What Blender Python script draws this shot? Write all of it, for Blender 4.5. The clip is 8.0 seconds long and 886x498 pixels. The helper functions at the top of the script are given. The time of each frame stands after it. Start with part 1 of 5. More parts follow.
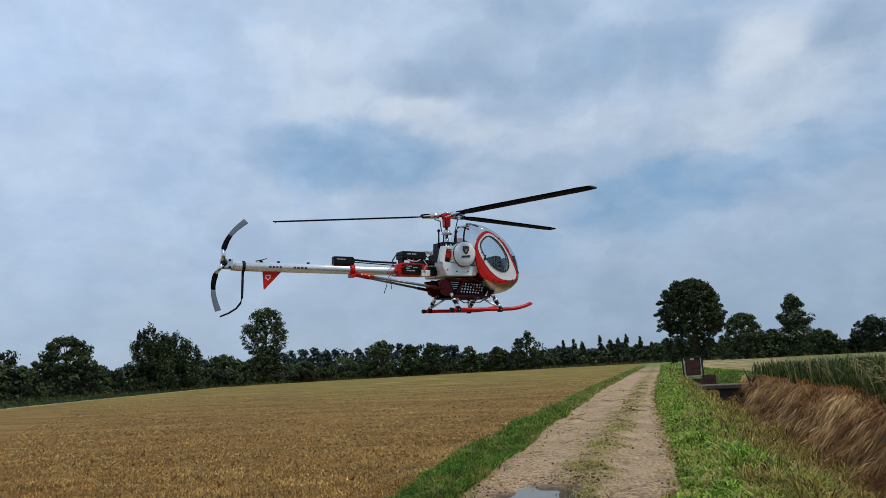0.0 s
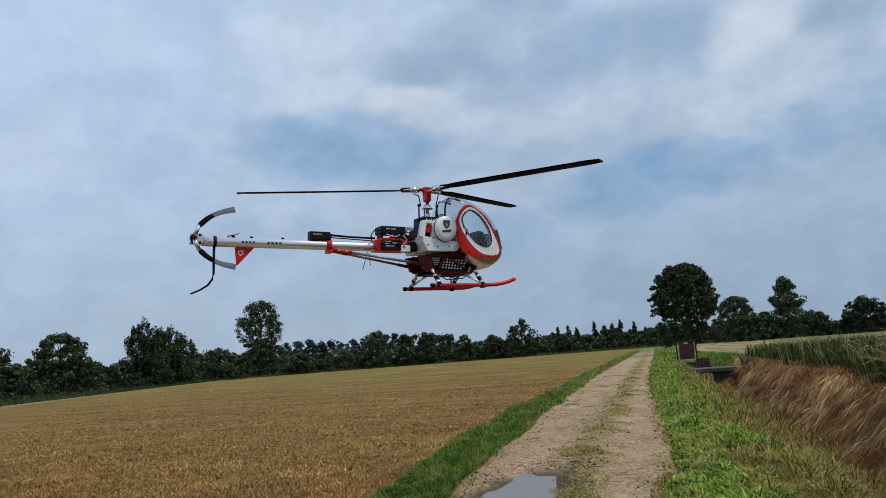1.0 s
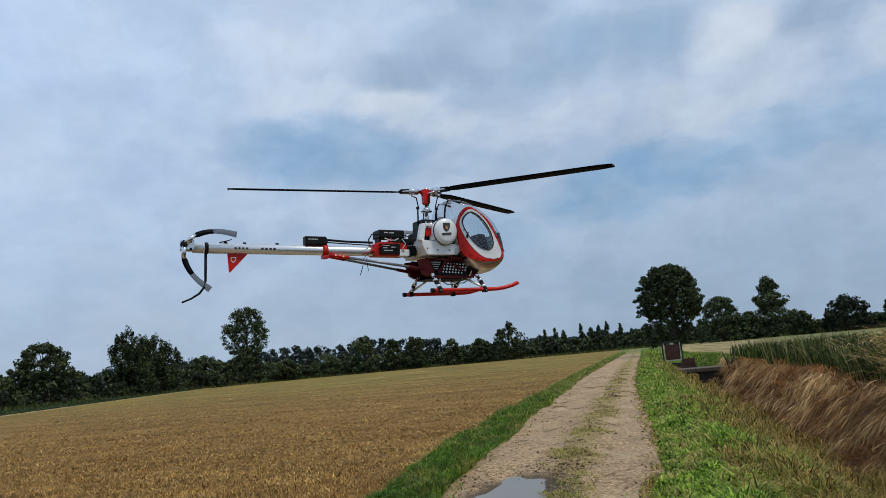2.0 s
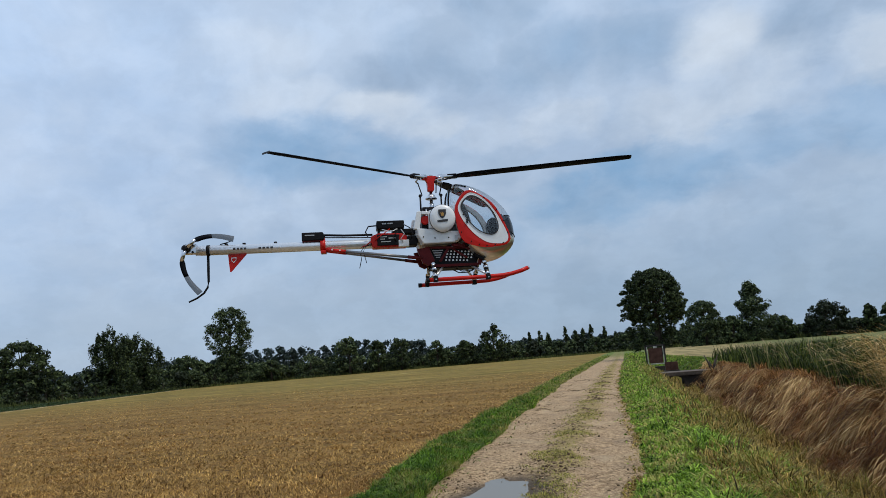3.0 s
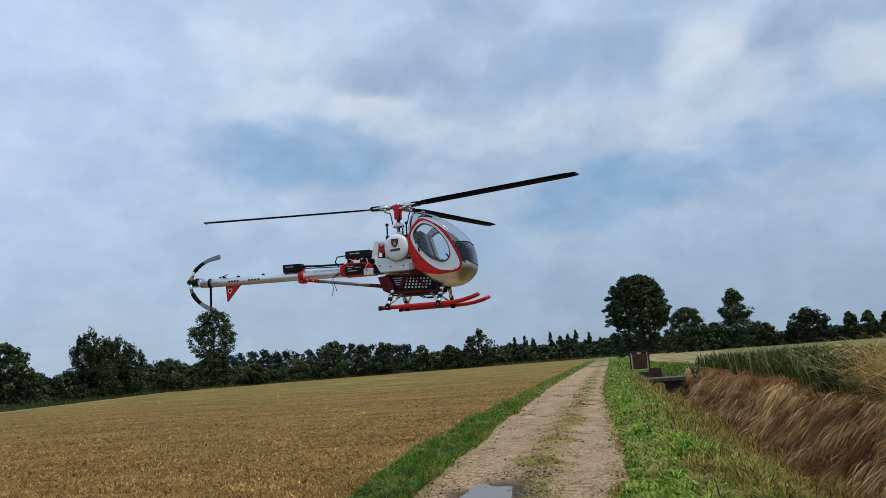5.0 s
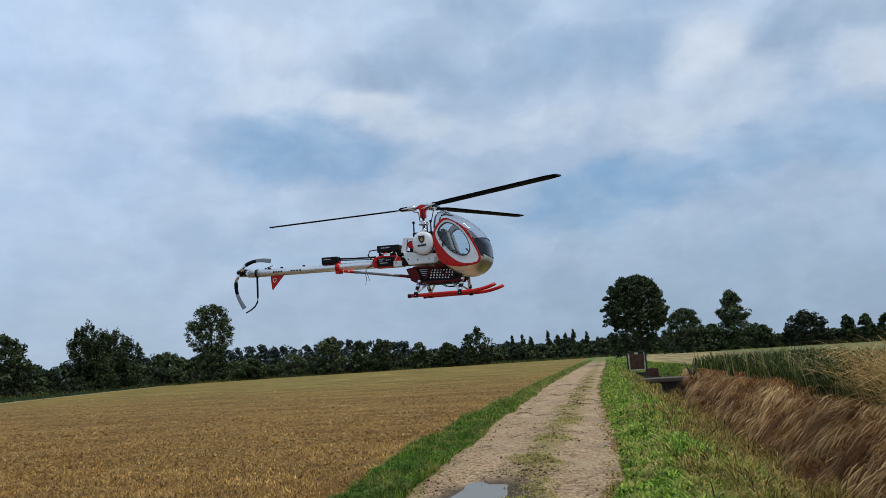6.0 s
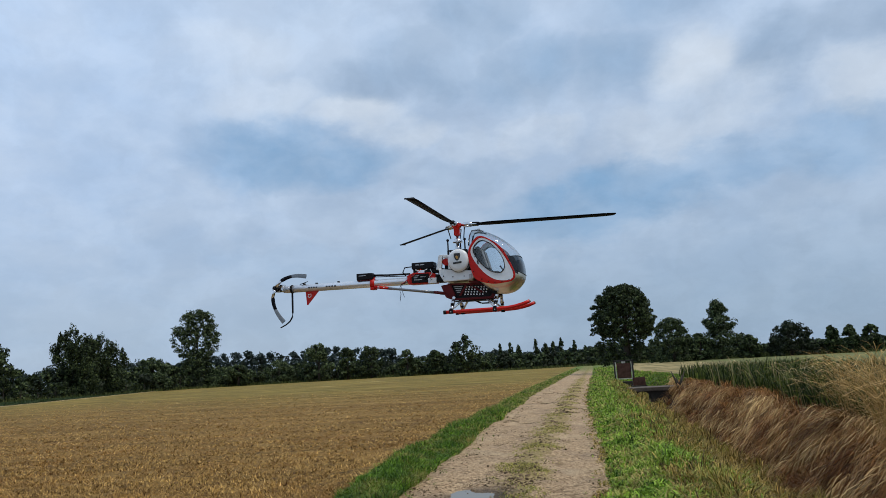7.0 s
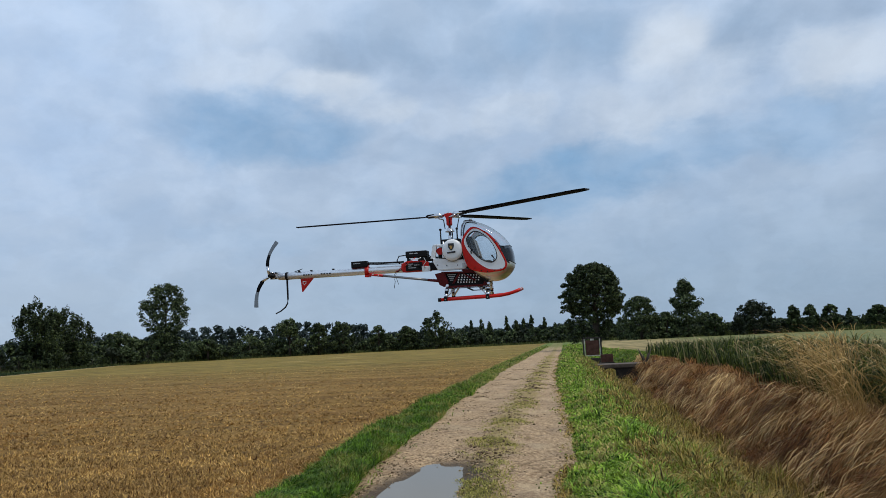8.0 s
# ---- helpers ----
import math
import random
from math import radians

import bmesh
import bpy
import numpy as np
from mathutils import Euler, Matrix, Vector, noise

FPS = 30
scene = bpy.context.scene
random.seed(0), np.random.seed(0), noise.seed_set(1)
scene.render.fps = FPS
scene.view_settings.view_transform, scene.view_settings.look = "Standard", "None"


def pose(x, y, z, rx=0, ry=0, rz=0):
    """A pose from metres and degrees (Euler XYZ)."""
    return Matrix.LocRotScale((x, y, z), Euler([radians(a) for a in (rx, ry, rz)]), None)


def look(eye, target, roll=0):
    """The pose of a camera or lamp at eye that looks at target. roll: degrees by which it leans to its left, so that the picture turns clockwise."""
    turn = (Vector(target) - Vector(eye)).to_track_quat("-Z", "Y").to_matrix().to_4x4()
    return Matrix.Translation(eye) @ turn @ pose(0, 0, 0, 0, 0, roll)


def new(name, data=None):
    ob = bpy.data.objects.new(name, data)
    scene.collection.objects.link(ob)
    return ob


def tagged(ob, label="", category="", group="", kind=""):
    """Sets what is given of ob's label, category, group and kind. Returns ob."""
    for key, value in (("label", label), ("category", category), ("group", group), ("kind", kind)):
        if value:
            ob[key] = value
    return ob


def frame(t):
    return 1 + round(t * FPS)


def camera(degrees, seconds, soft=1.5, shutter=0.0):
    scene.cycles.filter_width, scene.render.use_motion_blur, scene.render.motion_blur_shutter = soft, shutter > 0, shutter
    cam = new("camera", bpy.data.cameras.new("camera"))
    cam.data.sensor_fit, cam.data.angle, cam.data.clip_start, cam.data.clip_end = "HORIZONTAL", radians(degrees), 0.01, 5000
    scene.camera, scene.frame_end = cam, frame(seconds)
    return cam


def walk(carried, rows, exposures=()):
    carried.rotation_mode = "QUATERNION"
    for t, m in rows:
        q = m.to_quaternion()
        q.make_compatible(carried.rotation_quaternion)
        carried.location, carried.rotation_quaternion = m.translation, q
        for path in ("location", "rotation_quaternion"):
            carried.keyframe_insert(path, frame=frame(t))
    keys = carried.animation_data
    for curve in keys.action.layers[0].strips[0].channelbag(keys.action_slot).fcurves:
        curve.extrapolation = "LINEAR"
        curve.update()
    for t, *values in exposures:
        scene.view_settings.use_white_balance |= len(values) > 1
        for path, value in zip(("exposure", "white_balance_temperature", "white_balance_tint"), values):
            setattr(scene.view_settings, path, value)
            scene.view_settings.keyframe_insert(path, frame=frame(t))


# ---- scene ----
# ---- camera ----
cam = camera(68.0, 8.0, soft=0.5)
EYE = (0.0, 0.0, 1.6)
CAM_ROWS = [
    (0.0, 100.31, 3.14, 18.17), (0.5, 99.41, 3.89, 18.08), (1.0, 99.35, 4.32, 17.78), (1.5, 99.95, 4.50, 17.14), (1.7, 99.90, 4.97, 17.17), (2.8, 99.00, 4.84, 15.41),
    (3.0, 99.65, 4.77, 15.37), (3.5, 100.36, 3.99, 13.56), (4.0, 100.86, 4.24, 14.66), (4.5, 100.08, 4.59, 14.18), (4.7, 100.05, 4.56, 14.08), (5.8, 99.53, 3.72, 14.12),
    (6.0, 99.71, 3.63, 13.86), (6.5, 99.68, 4.25, 13.10), (7.0, 100.29, 3.23, 12.79), (7.5, 99.39, 1.76, 11.36),
    (8.0, 98.12, 2.85, 10.31)]
walk(cam, [(t, pose(*EYE, rx, ry, rz)) for t, rx, ry, rz in CAM_ROWS],
     exposures=((0.0, -0.13), (1.0, -0.16), (1.5, -0.14), (3.0, -0.08), (8.0, -0.07)))


# ---- light: hazy sun behind broken cloud ----
SUN_AZ, SUN_EL = 105.0, 58.0            # degrees, azimuth clockwise from +y


def direction(az, el):
    a, e = radians(az), radians(el)
    return Vector((math.sin(a) * math.cos(e), math.cos(a) * math.cos(e), math.sin(e)))


class Nodes:
    """A short hand for node trees."""

    def __init__(self, tree):
        self.tree = tree

    def add(self, node, **values):
        n = self.tree.nodes.new(node)
        for k, v in values.items():
            if k == "op":
                n.operation = v
            elif k == "kind":
                n.sky_type = v
            elif k == "blend":
                n.blend_type = v
            elif k == "feature":
                n.feature = v
            elif k == "interp":
                n.interpolation_type = v
        return n

    def put(self, sock, value):
        if isinstance(value, bpy.types.NodeSocket):
            self.tree.links.new(value, sock)
        else:
            sock.default_value = value

    def math(self, op, a, b=0.0, c=0.0, clamp=False):
        n = self.add("ShaderNodeMath", op=op)
        n.use_clamp = clamp
        for s, v in zip(n.inputs, (a, b, c)):
            self.put(s, v)
        return n.outputs[0]

    def vec(self, op, a, b=(0, 0, 0)):
        n = self.add("ShaderNodeVectorMath", op=op)
        self.put(n.inputs[0], a)
        if op == "SCALE":
            self.put(n.inputs[3], b)
        else:
            self.put(n.inputs[1], b)
        return n.outputs["Value"] if op in ("DOT_PRODUCT", "LENGTH") else n.outputs[0]

    def noise(self, where, scale, detail=4.0, rough=0.55, distort=0.0, colour=False):
        n = self.add("ShaderNodeTexNoise")
        self.put(n.inputs["Vector"], where)
        n.inputs["Scale"].default_value = scale
        n.inputs["Detail"].default_value = detail
        n.inputs["Roughness"].default_value = rough
        n.inputs["Distortion"].default_value = distort
        return n.outputs["Color" if colour else "Fac"]

    def span(self, value, a, b, c=0.0, d=1.0, smooth=True):
        n = self.add("ShaderNodeMapRange", interp="SMOOTHSTEP" if smooth else "LINEAR")
        for s, v in zip(n.inputs, (value, a, b, c, d)):
            self.put(s, v)
        return n.outputs[0]

    def mix(self, fac, a, b, blend="MIX"):
        n = self.add("ShaderNodeMix", blend=blend)
        n.data_type = "RGBA"
        self.put(n.inputs[0], fac)
        for s, v in ((n.inputs[6], a), (n.inputs[7], b)):
            self.put(s, (*v, 1.0) if isinstance(v, tuple) and len(v) == 3 else v)
        return n.outputs[2]


def build_sky():
    world = bpy.data.worlds.new("sky")
    scene.world = world
    world.use_nodes = True
    world.node_tree.nodes.clear()
    g = Nodes(world.node_tree)
    sky = g.add("ShaderNodeTexSky", kind="NISHITA")
    sky.sun_disc = False
    sky.sun_elevation, sky.sun_rotation = radians(SUN_EL), radians(SUN_AZ)
    clear = g.vec("SCALE", sky.outputs[0], 0.11)
    d = g.add("ShaderNodeTexCoord").outputs["Generated"]
    sep = g.add("ShaderNodeSeparateXYZ")
    g.put(sep.inputs[0], d)
    height = g.math("MAXIMUM", sep.outputs[2], 0.0)
    flat = g.add("ShaderNodeCombineXYZ")
    low = g.math("ADD", height, 0.34)
    g.put(flat.inputs[0], g.math("DIVIDE", sep.outputs[0], low))
    g.put(flat.inputs[1], g.math("DIVIDE", sep.outputs[1], low))
    layer = flat.outputs[0]
    # the cloud masses lean on a warped bearing and elevation, so that their rims are ragged
    warp = g.vec("SUBTRACT", g.noise(layer, 1.7, 4, 0.5, 0.2, True), (0.5, 0.5, 0.5))
    fine = g.vec("SUBTRACT", g.noise(layer, 6.0, 6, 0.6, 0.0, True), (0.5, 0.5, 0.5))
    bent = g.vec("ADD", g.vec("ADD", d, g.vec("SCALE", warp, 0.11)), g.vec("SCALE", fine, 0.075))
    bent = g.vec("NORMALIZE", bent)
    off = g.add("ShaderNodeSeparateXYZ")
    g.put(off.inputs[0], bent)
    bearing = g.math("ARCTAN2", off.outputs[0], off.outputs[1])
    rise = g.math("ARCSINE", off.outputs[2])

    def masses(rows):
        """Lens-shaped cloud banks: bearing, elevation, half width, half height, amount."""
        total = None
        for az, el, w, h, amount in rows:
            u = g.math("MULTIPLY", g.math("SUBTRACT", bearing, radians(az)), 1 / radians(w))
            v = g.math("MULTIPLY", g.math("SUBTRACT", rise, radians(el)), 1 / radians(h))
            m = g.span(g.math("ADD", g.math("MULTIPLY", u, u), g.math("MULTIPLY", v, v)), 1.25, 0.05, 0.0, amount)
            total = m if total is None else g.math("MAXIMUM", total, m)
        return total

    thin = masses([(-27, 18.4, 8, 3.4, 1.0), (-21.5, 17.8, 6, 2.6, 0.8), (-1.5, 12.2, 7, 3.4, 1.0), (5, 13.6, 8, 3.4, 1.0), (12, 14.6, 7, 2.8, 0.6), (20, 14.6, 7, 3.2, 0.7),
                   (-12, 10.5, 8, 2.2, 0.45), (-25, 9, 8, 2.4, 0.3), (-70, 30, 20, 9, 0.8), (60, 25, 20, 9, 0.8), (8, 52, 24, 9, 0.7), (-60, 60, 26, 10, 0.6), (125, 40, 30, 12, 0.7), (-140, 35, 30, 12, 0.8)])
    grey = masses([(-13, 26.4, 7, 3.2, 0.8), (-18.5, 25, 5, 2.2, 0.75), (-7.5, 29.5, 6, 3.6, 0.9), (-3.5, 25.2, 7, 3.2, 0.8), (4, 24.4, 5, 3.2, 0.75), (17.4, 22.2, 5, 3.0, 1.0), (22, 22.8, 5, 2.6, 0.9),
                   (-36, 19.4, 5, 1.8, 0.4), (-40, 13, 8, 2.4, 0.4), (12, 28.5, 12, 2.4, 0.6), (-10, 17, 6, 1.6, 0.4)])
    bright = masses([(-19.4, 22.2, 5, 1.9, 1.0), (-15, 21.0, 4, 1.7, 0.8), (9.8, 22.4, 4.2, 3.4, 1.0), (-3.6, 20.0, 5, 1.9, 0.65), (8, 18.6, 7, 2.4, 0.6), (-28.5, 23.2, 6, 2.4, 0.7), (-10, 19.6, 5, 1.5, 0.25),
                     (24, 18.4, 6, 2.6, 0.8), (-31, 26.5, 7, 2.8, 0.6), (13.5, 20, 4, 2.2, 0.6)])
    billow = g.noise(layer, 3.6, 7, 0.56, 0.15)
    veil = g.noise(layer, 1.3, 4, 0.5, 0.3)
    cloud = g.mix(g.span(billow, 0.32, 0.66), (0.395, 0.515, 0.69), (0.51, 0.63, 0.80))
    cloud = g.mix(g.span(veil, 0.42, 0.66, 0.0, 0.3), cloud, (0.36, 0.46, 0.62))
    cloud = g.mix(g.math("MULTIPLY", bright, g.span(billow, 0.28, 0.6, 0.35, 1.0)), cloud, (0.615, 0.70, 0.81))
    cloud = g.mix(g.math("MULTIPLY", grey, g.span(billow, 0.30, 0.62, 1.0, 0.55)), cloud, g.mix(g.span(veil, 0.4, 0.62), (0.285, 0.39, 0.54), (0.265, 0.41, 0.60)))
    blue = g.mix(g.span(veil, 0.35, 0.65), (0.18, 0.355, 0.585), (0.225, 0.42, 0.665))
    colour = g.mix(g.math("MULTIPLY", thin, g.span(billow, 0.25, 0.65, 1.0, 0.6)), cloud, blue)
    # the clearer, brighter side of the sky
    colour = g.mix(g.span(sep.outputs[0], -0.80, -0.30, 0.8, 0.0), colour, g.mix(g.span(billow, 0.3, 0.7), (0.46, 0.62, 0.87), (0.58, 0.71, 0.91)))
    haze = g.span(sep.outputs[2], 0.02, 0.30, 0.8, 0.0)
    colour = g.mix(haze, colour, g.mix(g.span(sep.outputs[0], -0.7, 0.1), (0.375, 0.485, 0.63), (0.275, 0.388, 0.53)))
    puff = g.noise(bent, 13.0, 6, 0.6)
    colour = g.mix(g.span(puff, 0.35, 0.68), colour, g.vec("SCALE", colour, 1.10))
    colour = g.mix(g.span(sep.outputs[2], 0.28, 0.5, 0.0, 0.8), colour, g.vec("SCALE", colour, 1.13))
    colour = g.mix(0.06, colour, clear)
    back = g.add("ShaderNodeBackground")
    g.put(back.inputs[0], colour)
    back.inputs[1].default_value = 1.0
    out = g.add("ShaderNodeOutputWorld")
    g.put(out.inputs[0], back.outputs[0])


build_sky()
sun = new("sun", bpy.data.lights.new("sun", "SUN"))
sun.data.energy, sun.data.angle, sun.data.color = 2.1, radians(12), (1.0, 0.91, 0.77)
sun.matrix_world = look((0, 0, 0), -direction(SUN_AZ, SUN_EL))


# ---- materials ----
def material(name, colour, rough=0.6, metal=0.0, vary=0.12, scale=8.0, bump=0.0, bump_scale=60.0, second=None, coat=0.0, spread=0.0, spec=0.5):
    """Paint, metal or plastic with wear at two scales."""
    m = bpy.data.materials.new(name)
    m.use_nodes = True
    g = Nodes(m.node_tree)
    b = m.node_tree.nodes["Principled BSDF"]
    at = g.add("ShaderNodeTexCoord").outputs["Object"]
    broad = g.noise(at, scale, 4, 0.6)
    tiny = g.noise(at, scale * 9, 3, 0.6)
    amount = g.math("ADD", g.math("MULTIPLY", broad, 0.65), g.math("MULTIPLY", tiny, 0.35))
    other = second or tuple(c * (1 - 2.2 * vary) for c in colour)
    col = g.mix(g.span(amount, 0.32, 0.68), other, colour)
    if spread:
        r = g.add("ShaderNodeObjectInfo").outputs["Random"]
        col = g.mix(1.0, col, g.mix(r, (1 - spread,) * 3, (1 + spread,) * 3), "MULTIPLY")
    g.put(b.inputs["Base Color"], col)
    g.put(b.inputs["Roughness"], g.span(amount, 0.3, 0.7, min(1, rough * 1.2), rough * 0.85))
    b.inputs["Metallic"].default_value = metal
    b.inputs["Coat Weight"].default_value = coat
    b.inputs["Specular IOR Level"].default_value = spec
    if bump:
        n = g.add("ShaderNodeBump")
        n.inputs["Strength"].default_value = bump
        n.inputs["Distance"].default_value = 0.01
        g.put(n.inputs["Height"], g.noise(at, bump_scale, 4, 0.6))
        g.put(b.inputs["Normal"], n.outputs[0])
    return m


def foliage(name, dark, light, through_light=0.25, patch=0.4, dry=None, rough=0.6, skew=1.0, dull=0.0):
    """Leaves and blades: each piece takes its own tone, drier and greener in patches."""
    m = bpy.data.materials.new(name)
    m.use_nodes = True
    g = Nodes(m.node_tree)
    t = m.node_tree
    t.nodes.clear()
    r = g.add("ShaderNodeNewGeometry").outputs["Random Per Island"]
    at = g.add("ShaderNodeTexCoord").outputs["Object"]
    p = g.noise(at, patch, 4, 0.6)
    col = g.mix(g.math("POWER", r, skew), dark, light)
    if dry:
        col = g.mix(g.math("MULTIPLY", g.span(p, 0.42, 0.66), g.span(g.math("FRACT", g.math("MULTIPLY", r, 7.3)), 0.1, 0.8)), col, dry)
    else:
        col = g.mix(g.span(p, 0.3, 0.7, 0.0, 0.45), col, dark)
    if dull:
        # some tussocks are older and browner than their neighbours
        q = g.noise(g.vec("ADD", at, (7.3, 2.1, 0.0)), patch * 1.7, 3, 0.5)
        col = g.mix(g.span(q, 0.40, 0.60, dull, 0.0), col, dark)
    d = g.add("ShaderNodeBsdfPrincipled")
    g.put(d.inputs["Base Color"], col)
    d.inputs["Roughness"].default_value = rough
    d.inputs["Specular IOR Level"].default_value = 0.25
    tr = g.add("ShaderNodeBsdfTranslucent")
    g.put(tr.inputs[0], col)
    mx = g.add("ShaderNodeMixShader")
    mx.inputs[0].default_value = through_light
    g.put(mx.inputs[1], d.outputs[0])
    g.put(mx.inputs[2], tr.outputs[0])
    o = g.add("ShaderNodeOutputMaterial")
    g.put(o.inputs[0], mx.outputs[0])
    return m


def soil(name, build, rough=0.95, bump=0.5, bump_scale=14.0, distance=0.04):
    """A ground surface; build(g, at) gives its colour."""
    m = bpy.data.materials.new(name)
    m.use_nodes = True
    g = Nodes(m.node_tree)
    b = m.node_tree.nodes["Principled BSDF"]
    at = g.add("ShaderNodeTexCoord").outputs["Object"]
    g.put(b.inputs["Base Color"], build(g, at))
    b.inputs["Roughness"].default_value = rough
    b.inputs["Specular IOR Level"].default_value = 0.2
    n = g.add("ShaderNodeBump")
    n.inputs["Strength"].default_value = bump
    n.inputs["Distance"].default_value = distance
    g.put(n.inputs["Height"], g.noise(at, bump_scale, 6, 0.65))
    g.put(b.inputs["Normal"], n.outputs[0])
    return m


def stubble_colour(g, at):
    s = g.add("ShaderNodeSeparateXYZ")
    g.put(s.inputs[0], at)
    streak = g.add("ShaderNodeCombineXYZ")
    g.put(streak.inputs[0], g.math("MULTIPLY", s.outputs[0], 0.22))
    g.put(streak.inputs[1], s.outputs[1])
    rows = g.noise(streak.outputs[0], 0.55, 5, 0.7)
    grain = g.noise(at, 7.0, 5, 0.75)
    spot = g.noise(at, 0.06, 4, 0.6)
    col = g.mix(g.span(grain, 0.38, 0.66), (0.026, 0.011, 0.003), (0.365, 0.21, 0.05))
    col = g.mix(g.span(rows, 0.38, 0.66, 0.0, 0.8), col, g.mix(grain, (0.14, 0.07, 0.017), (0.43, 0.26, 0.078)))
    col = g.mix(g.span(g.noise(streak.outputs[0], 0.22, 4, 0.65), 0.48, 0.66, 0.0, 0.35), col, (0.145, 0.062, 0.015))
    col = g.mix(g.span(g.noise(streak.outputs[0], 0.9, 3, 0.6), 0.60, 0.74, 0.0, 0.5), col, (0.52, 0.35, 0.13))
    weeds = g.math("MULTIPLY", g.span(s.outputs[1], 14.0, 75.0), g.span(spot, 0.25, 0.6, 0.55, 1.0))
    col = g.mix(g.math("MULTIPLY", weeds, 0.8), col, g.mix(g.span(rows, 0.4, 0.62), (0.115, 0.10, 0.02), (0.30, 0.225, 0.05)))
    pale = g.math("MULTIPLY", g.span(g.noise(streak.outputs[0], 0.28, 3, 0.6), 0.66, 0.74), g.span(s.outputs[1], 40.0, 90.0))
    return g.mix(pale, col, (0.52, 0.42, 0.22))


def track_colour(g, at):
    grain = g.noise(at, 22.0, 5, 0.7)
    broad = g.noise(at, 1.3, 5, 0.6)
    s = g.add("ShaderNodeSeparateXYZ")
    g.put(s.inputs[0], at)
    col = g.mix(g.span(grain, 0.36, 0.64), (0.25, 0.157, 0.086), (0.62, 0.445, 0.265))
    col = g.mix(g.span(broad, 0.45, 0.7, 0.0, 0.6), col, (0.27, 0.195, 0.13))
    # washed ridges across the ruts
    ridge = g.add("ShaderNodeCombineXYZ")
    g.put(ridge.inputs[0], g.math("MULTIPLY", s.outputs[0], 1.5))
    g.put(ridge.inputs[1], s.outputs[1])
    col = g.mix(g.span(g.noise(ridge.outputs[0], 2.2, 4, 0.6), 0.55, 0.68, 0.0, 0.6), col, (0.18, 0.115, 0.06))
    col = g.mix(g.span(g.noise(ridge.outputs[0], 0.9, 4, 0.6), 0.50, 0.68, 0.0, 0.5), col, (0.56, 0.425, 0.265))
    clods = g.math("MULTIPLY", g.span(g.noise(at, 9.0, 4, 0.7), 0.52, 0.62), g.span(g.noise(at, 0.8, 3, 0.6), 0.40, 0.62))
    col = g.mix(g.math("MULTIPLY", clods, 0.7), col, (0.10, 0.066, 0.04))
    # green and straw litter on the crown between the wheel ruts
    crown = g.math("SUBTRACT", 1.0, g.math("MULTIPLY", g.math("ABSOLUTE", g.math("ADD", s.outputs[0], 1.15)), 1.9), clamp=True)
    litter = g.span(g.math("ADD", g.math("MULTIPLY", crown, 0.30), g.math("ADD", g.math("MULTIPLY", g.noise(at, 3.0, 6, 0.75), 0.7), g.math("MULTIPLY", g.noise(at, 0.7, 3, 0.6), 0.45))), 0.68, 0.80)
    col = g.mix(g.math("MULTIPLY", litter, 0.6), col, g.mix(grain, (0.12, 0.09, 0.025), (0.40, 0.32, 0.10)))
    wet = g.vec("LENGTH", g.vec("MULTIPLY", g.vec("SUBTRACT", at, (-1.62, 7.0, 0.0)), (1.0, 0.30, 0.0)))
    wet = g.math("ADD", wet, g.math("MULTIPLY", g.noise(at, 3.0, 4, 0.6), 0.35))
    col = g.mix(g.span(s.outputs[1], 70.0, 130.0, 0.0, 0.85), col, g.mix(grain, (0.10, 0.13, 0.03), (0.20, 0.21, 0.07)))
    return g.mix(g.span(wet, 0.78, 1.02, 0.9, 0.0), col, (0.075, 0.058, 0.044))


def verge_colour(g, at):
    s = g.add("ShaderNodeSeparateXYZ")
    g.put(s.inputs[0], at)
    near = g.mix(g.span(g.noise(at, 5.0, 5, 0.7), 0.35, 0.65), (0.015, 0.018, 0.005), (0.085, 0.075, 0.022))
    return g.mix(g.span(s.outputs[1], 55.0, 95.0), near, g.mix(g.noise(at, 0.8, 4, 0.6), (0.07, 0.11, 0.02), (0.17, 0.21, 0.05)))


def bank_colour(g, at):
    s = g.add("ShaderNodeSeparateXYZ")
    g.put(s.inputs[0], at)
    n = g.noise(at, 5.0, 5, 0.7)
    grassy = g.mix(g.span(n, 0.35, 0.65), (0.06, 0.09, 0.02), (0.17, 0.21, 0.055))
    earth = g.mix(g.span(n, 0.35, 0.65), (0.018, 0.010, 0.005), (0.09, 0.048, 0.02))
    return g.mix(g.span(s.outputs[1], 44.0, 52.0), earth, grassy)


def right_colour(g, at):
    s = g.add("ShaderNodeSeparateXYZ")
    g.put(s.inputs[0], at)
    n = g.noise(at, 0.25, 5, 0.65)
    col = g.mix(g.span(n, 0.35, 0.65), (0.10, 0.12, 0.038), (0.19, 0.185, 0.07))
    swath = g.add("ShaderNodeCombineXYZ")
    g.put(swath.inputs[0], s.outputs[0])
    g.put(swath.inputs[1], g.math("MULTIPLY", s.outputs[1], 0.08))
    hay = g.math("MULTIPLY", g.span(s.outputs[0], 26.0, 16.0), g.span(s.outputs[1], 40.0, 55.0))
    return g.mix(g.math("MULTIPLY", hay, 0.85), col, g.mix(g.span(g.noise(swath.outputs[0], 0.6, 4, 0.6), 0.4, 0.6), (0.20, 0.16, 0.07), (0.38, 0.29, 0.135)))


def far_colour(g, at):
    return g.mix(g.span(g.noise(at, 0.05, 5, 0.65), 0.35, 0.65), (0.06, 0.085, 0.025), (0.12, 0.14, 0.045))


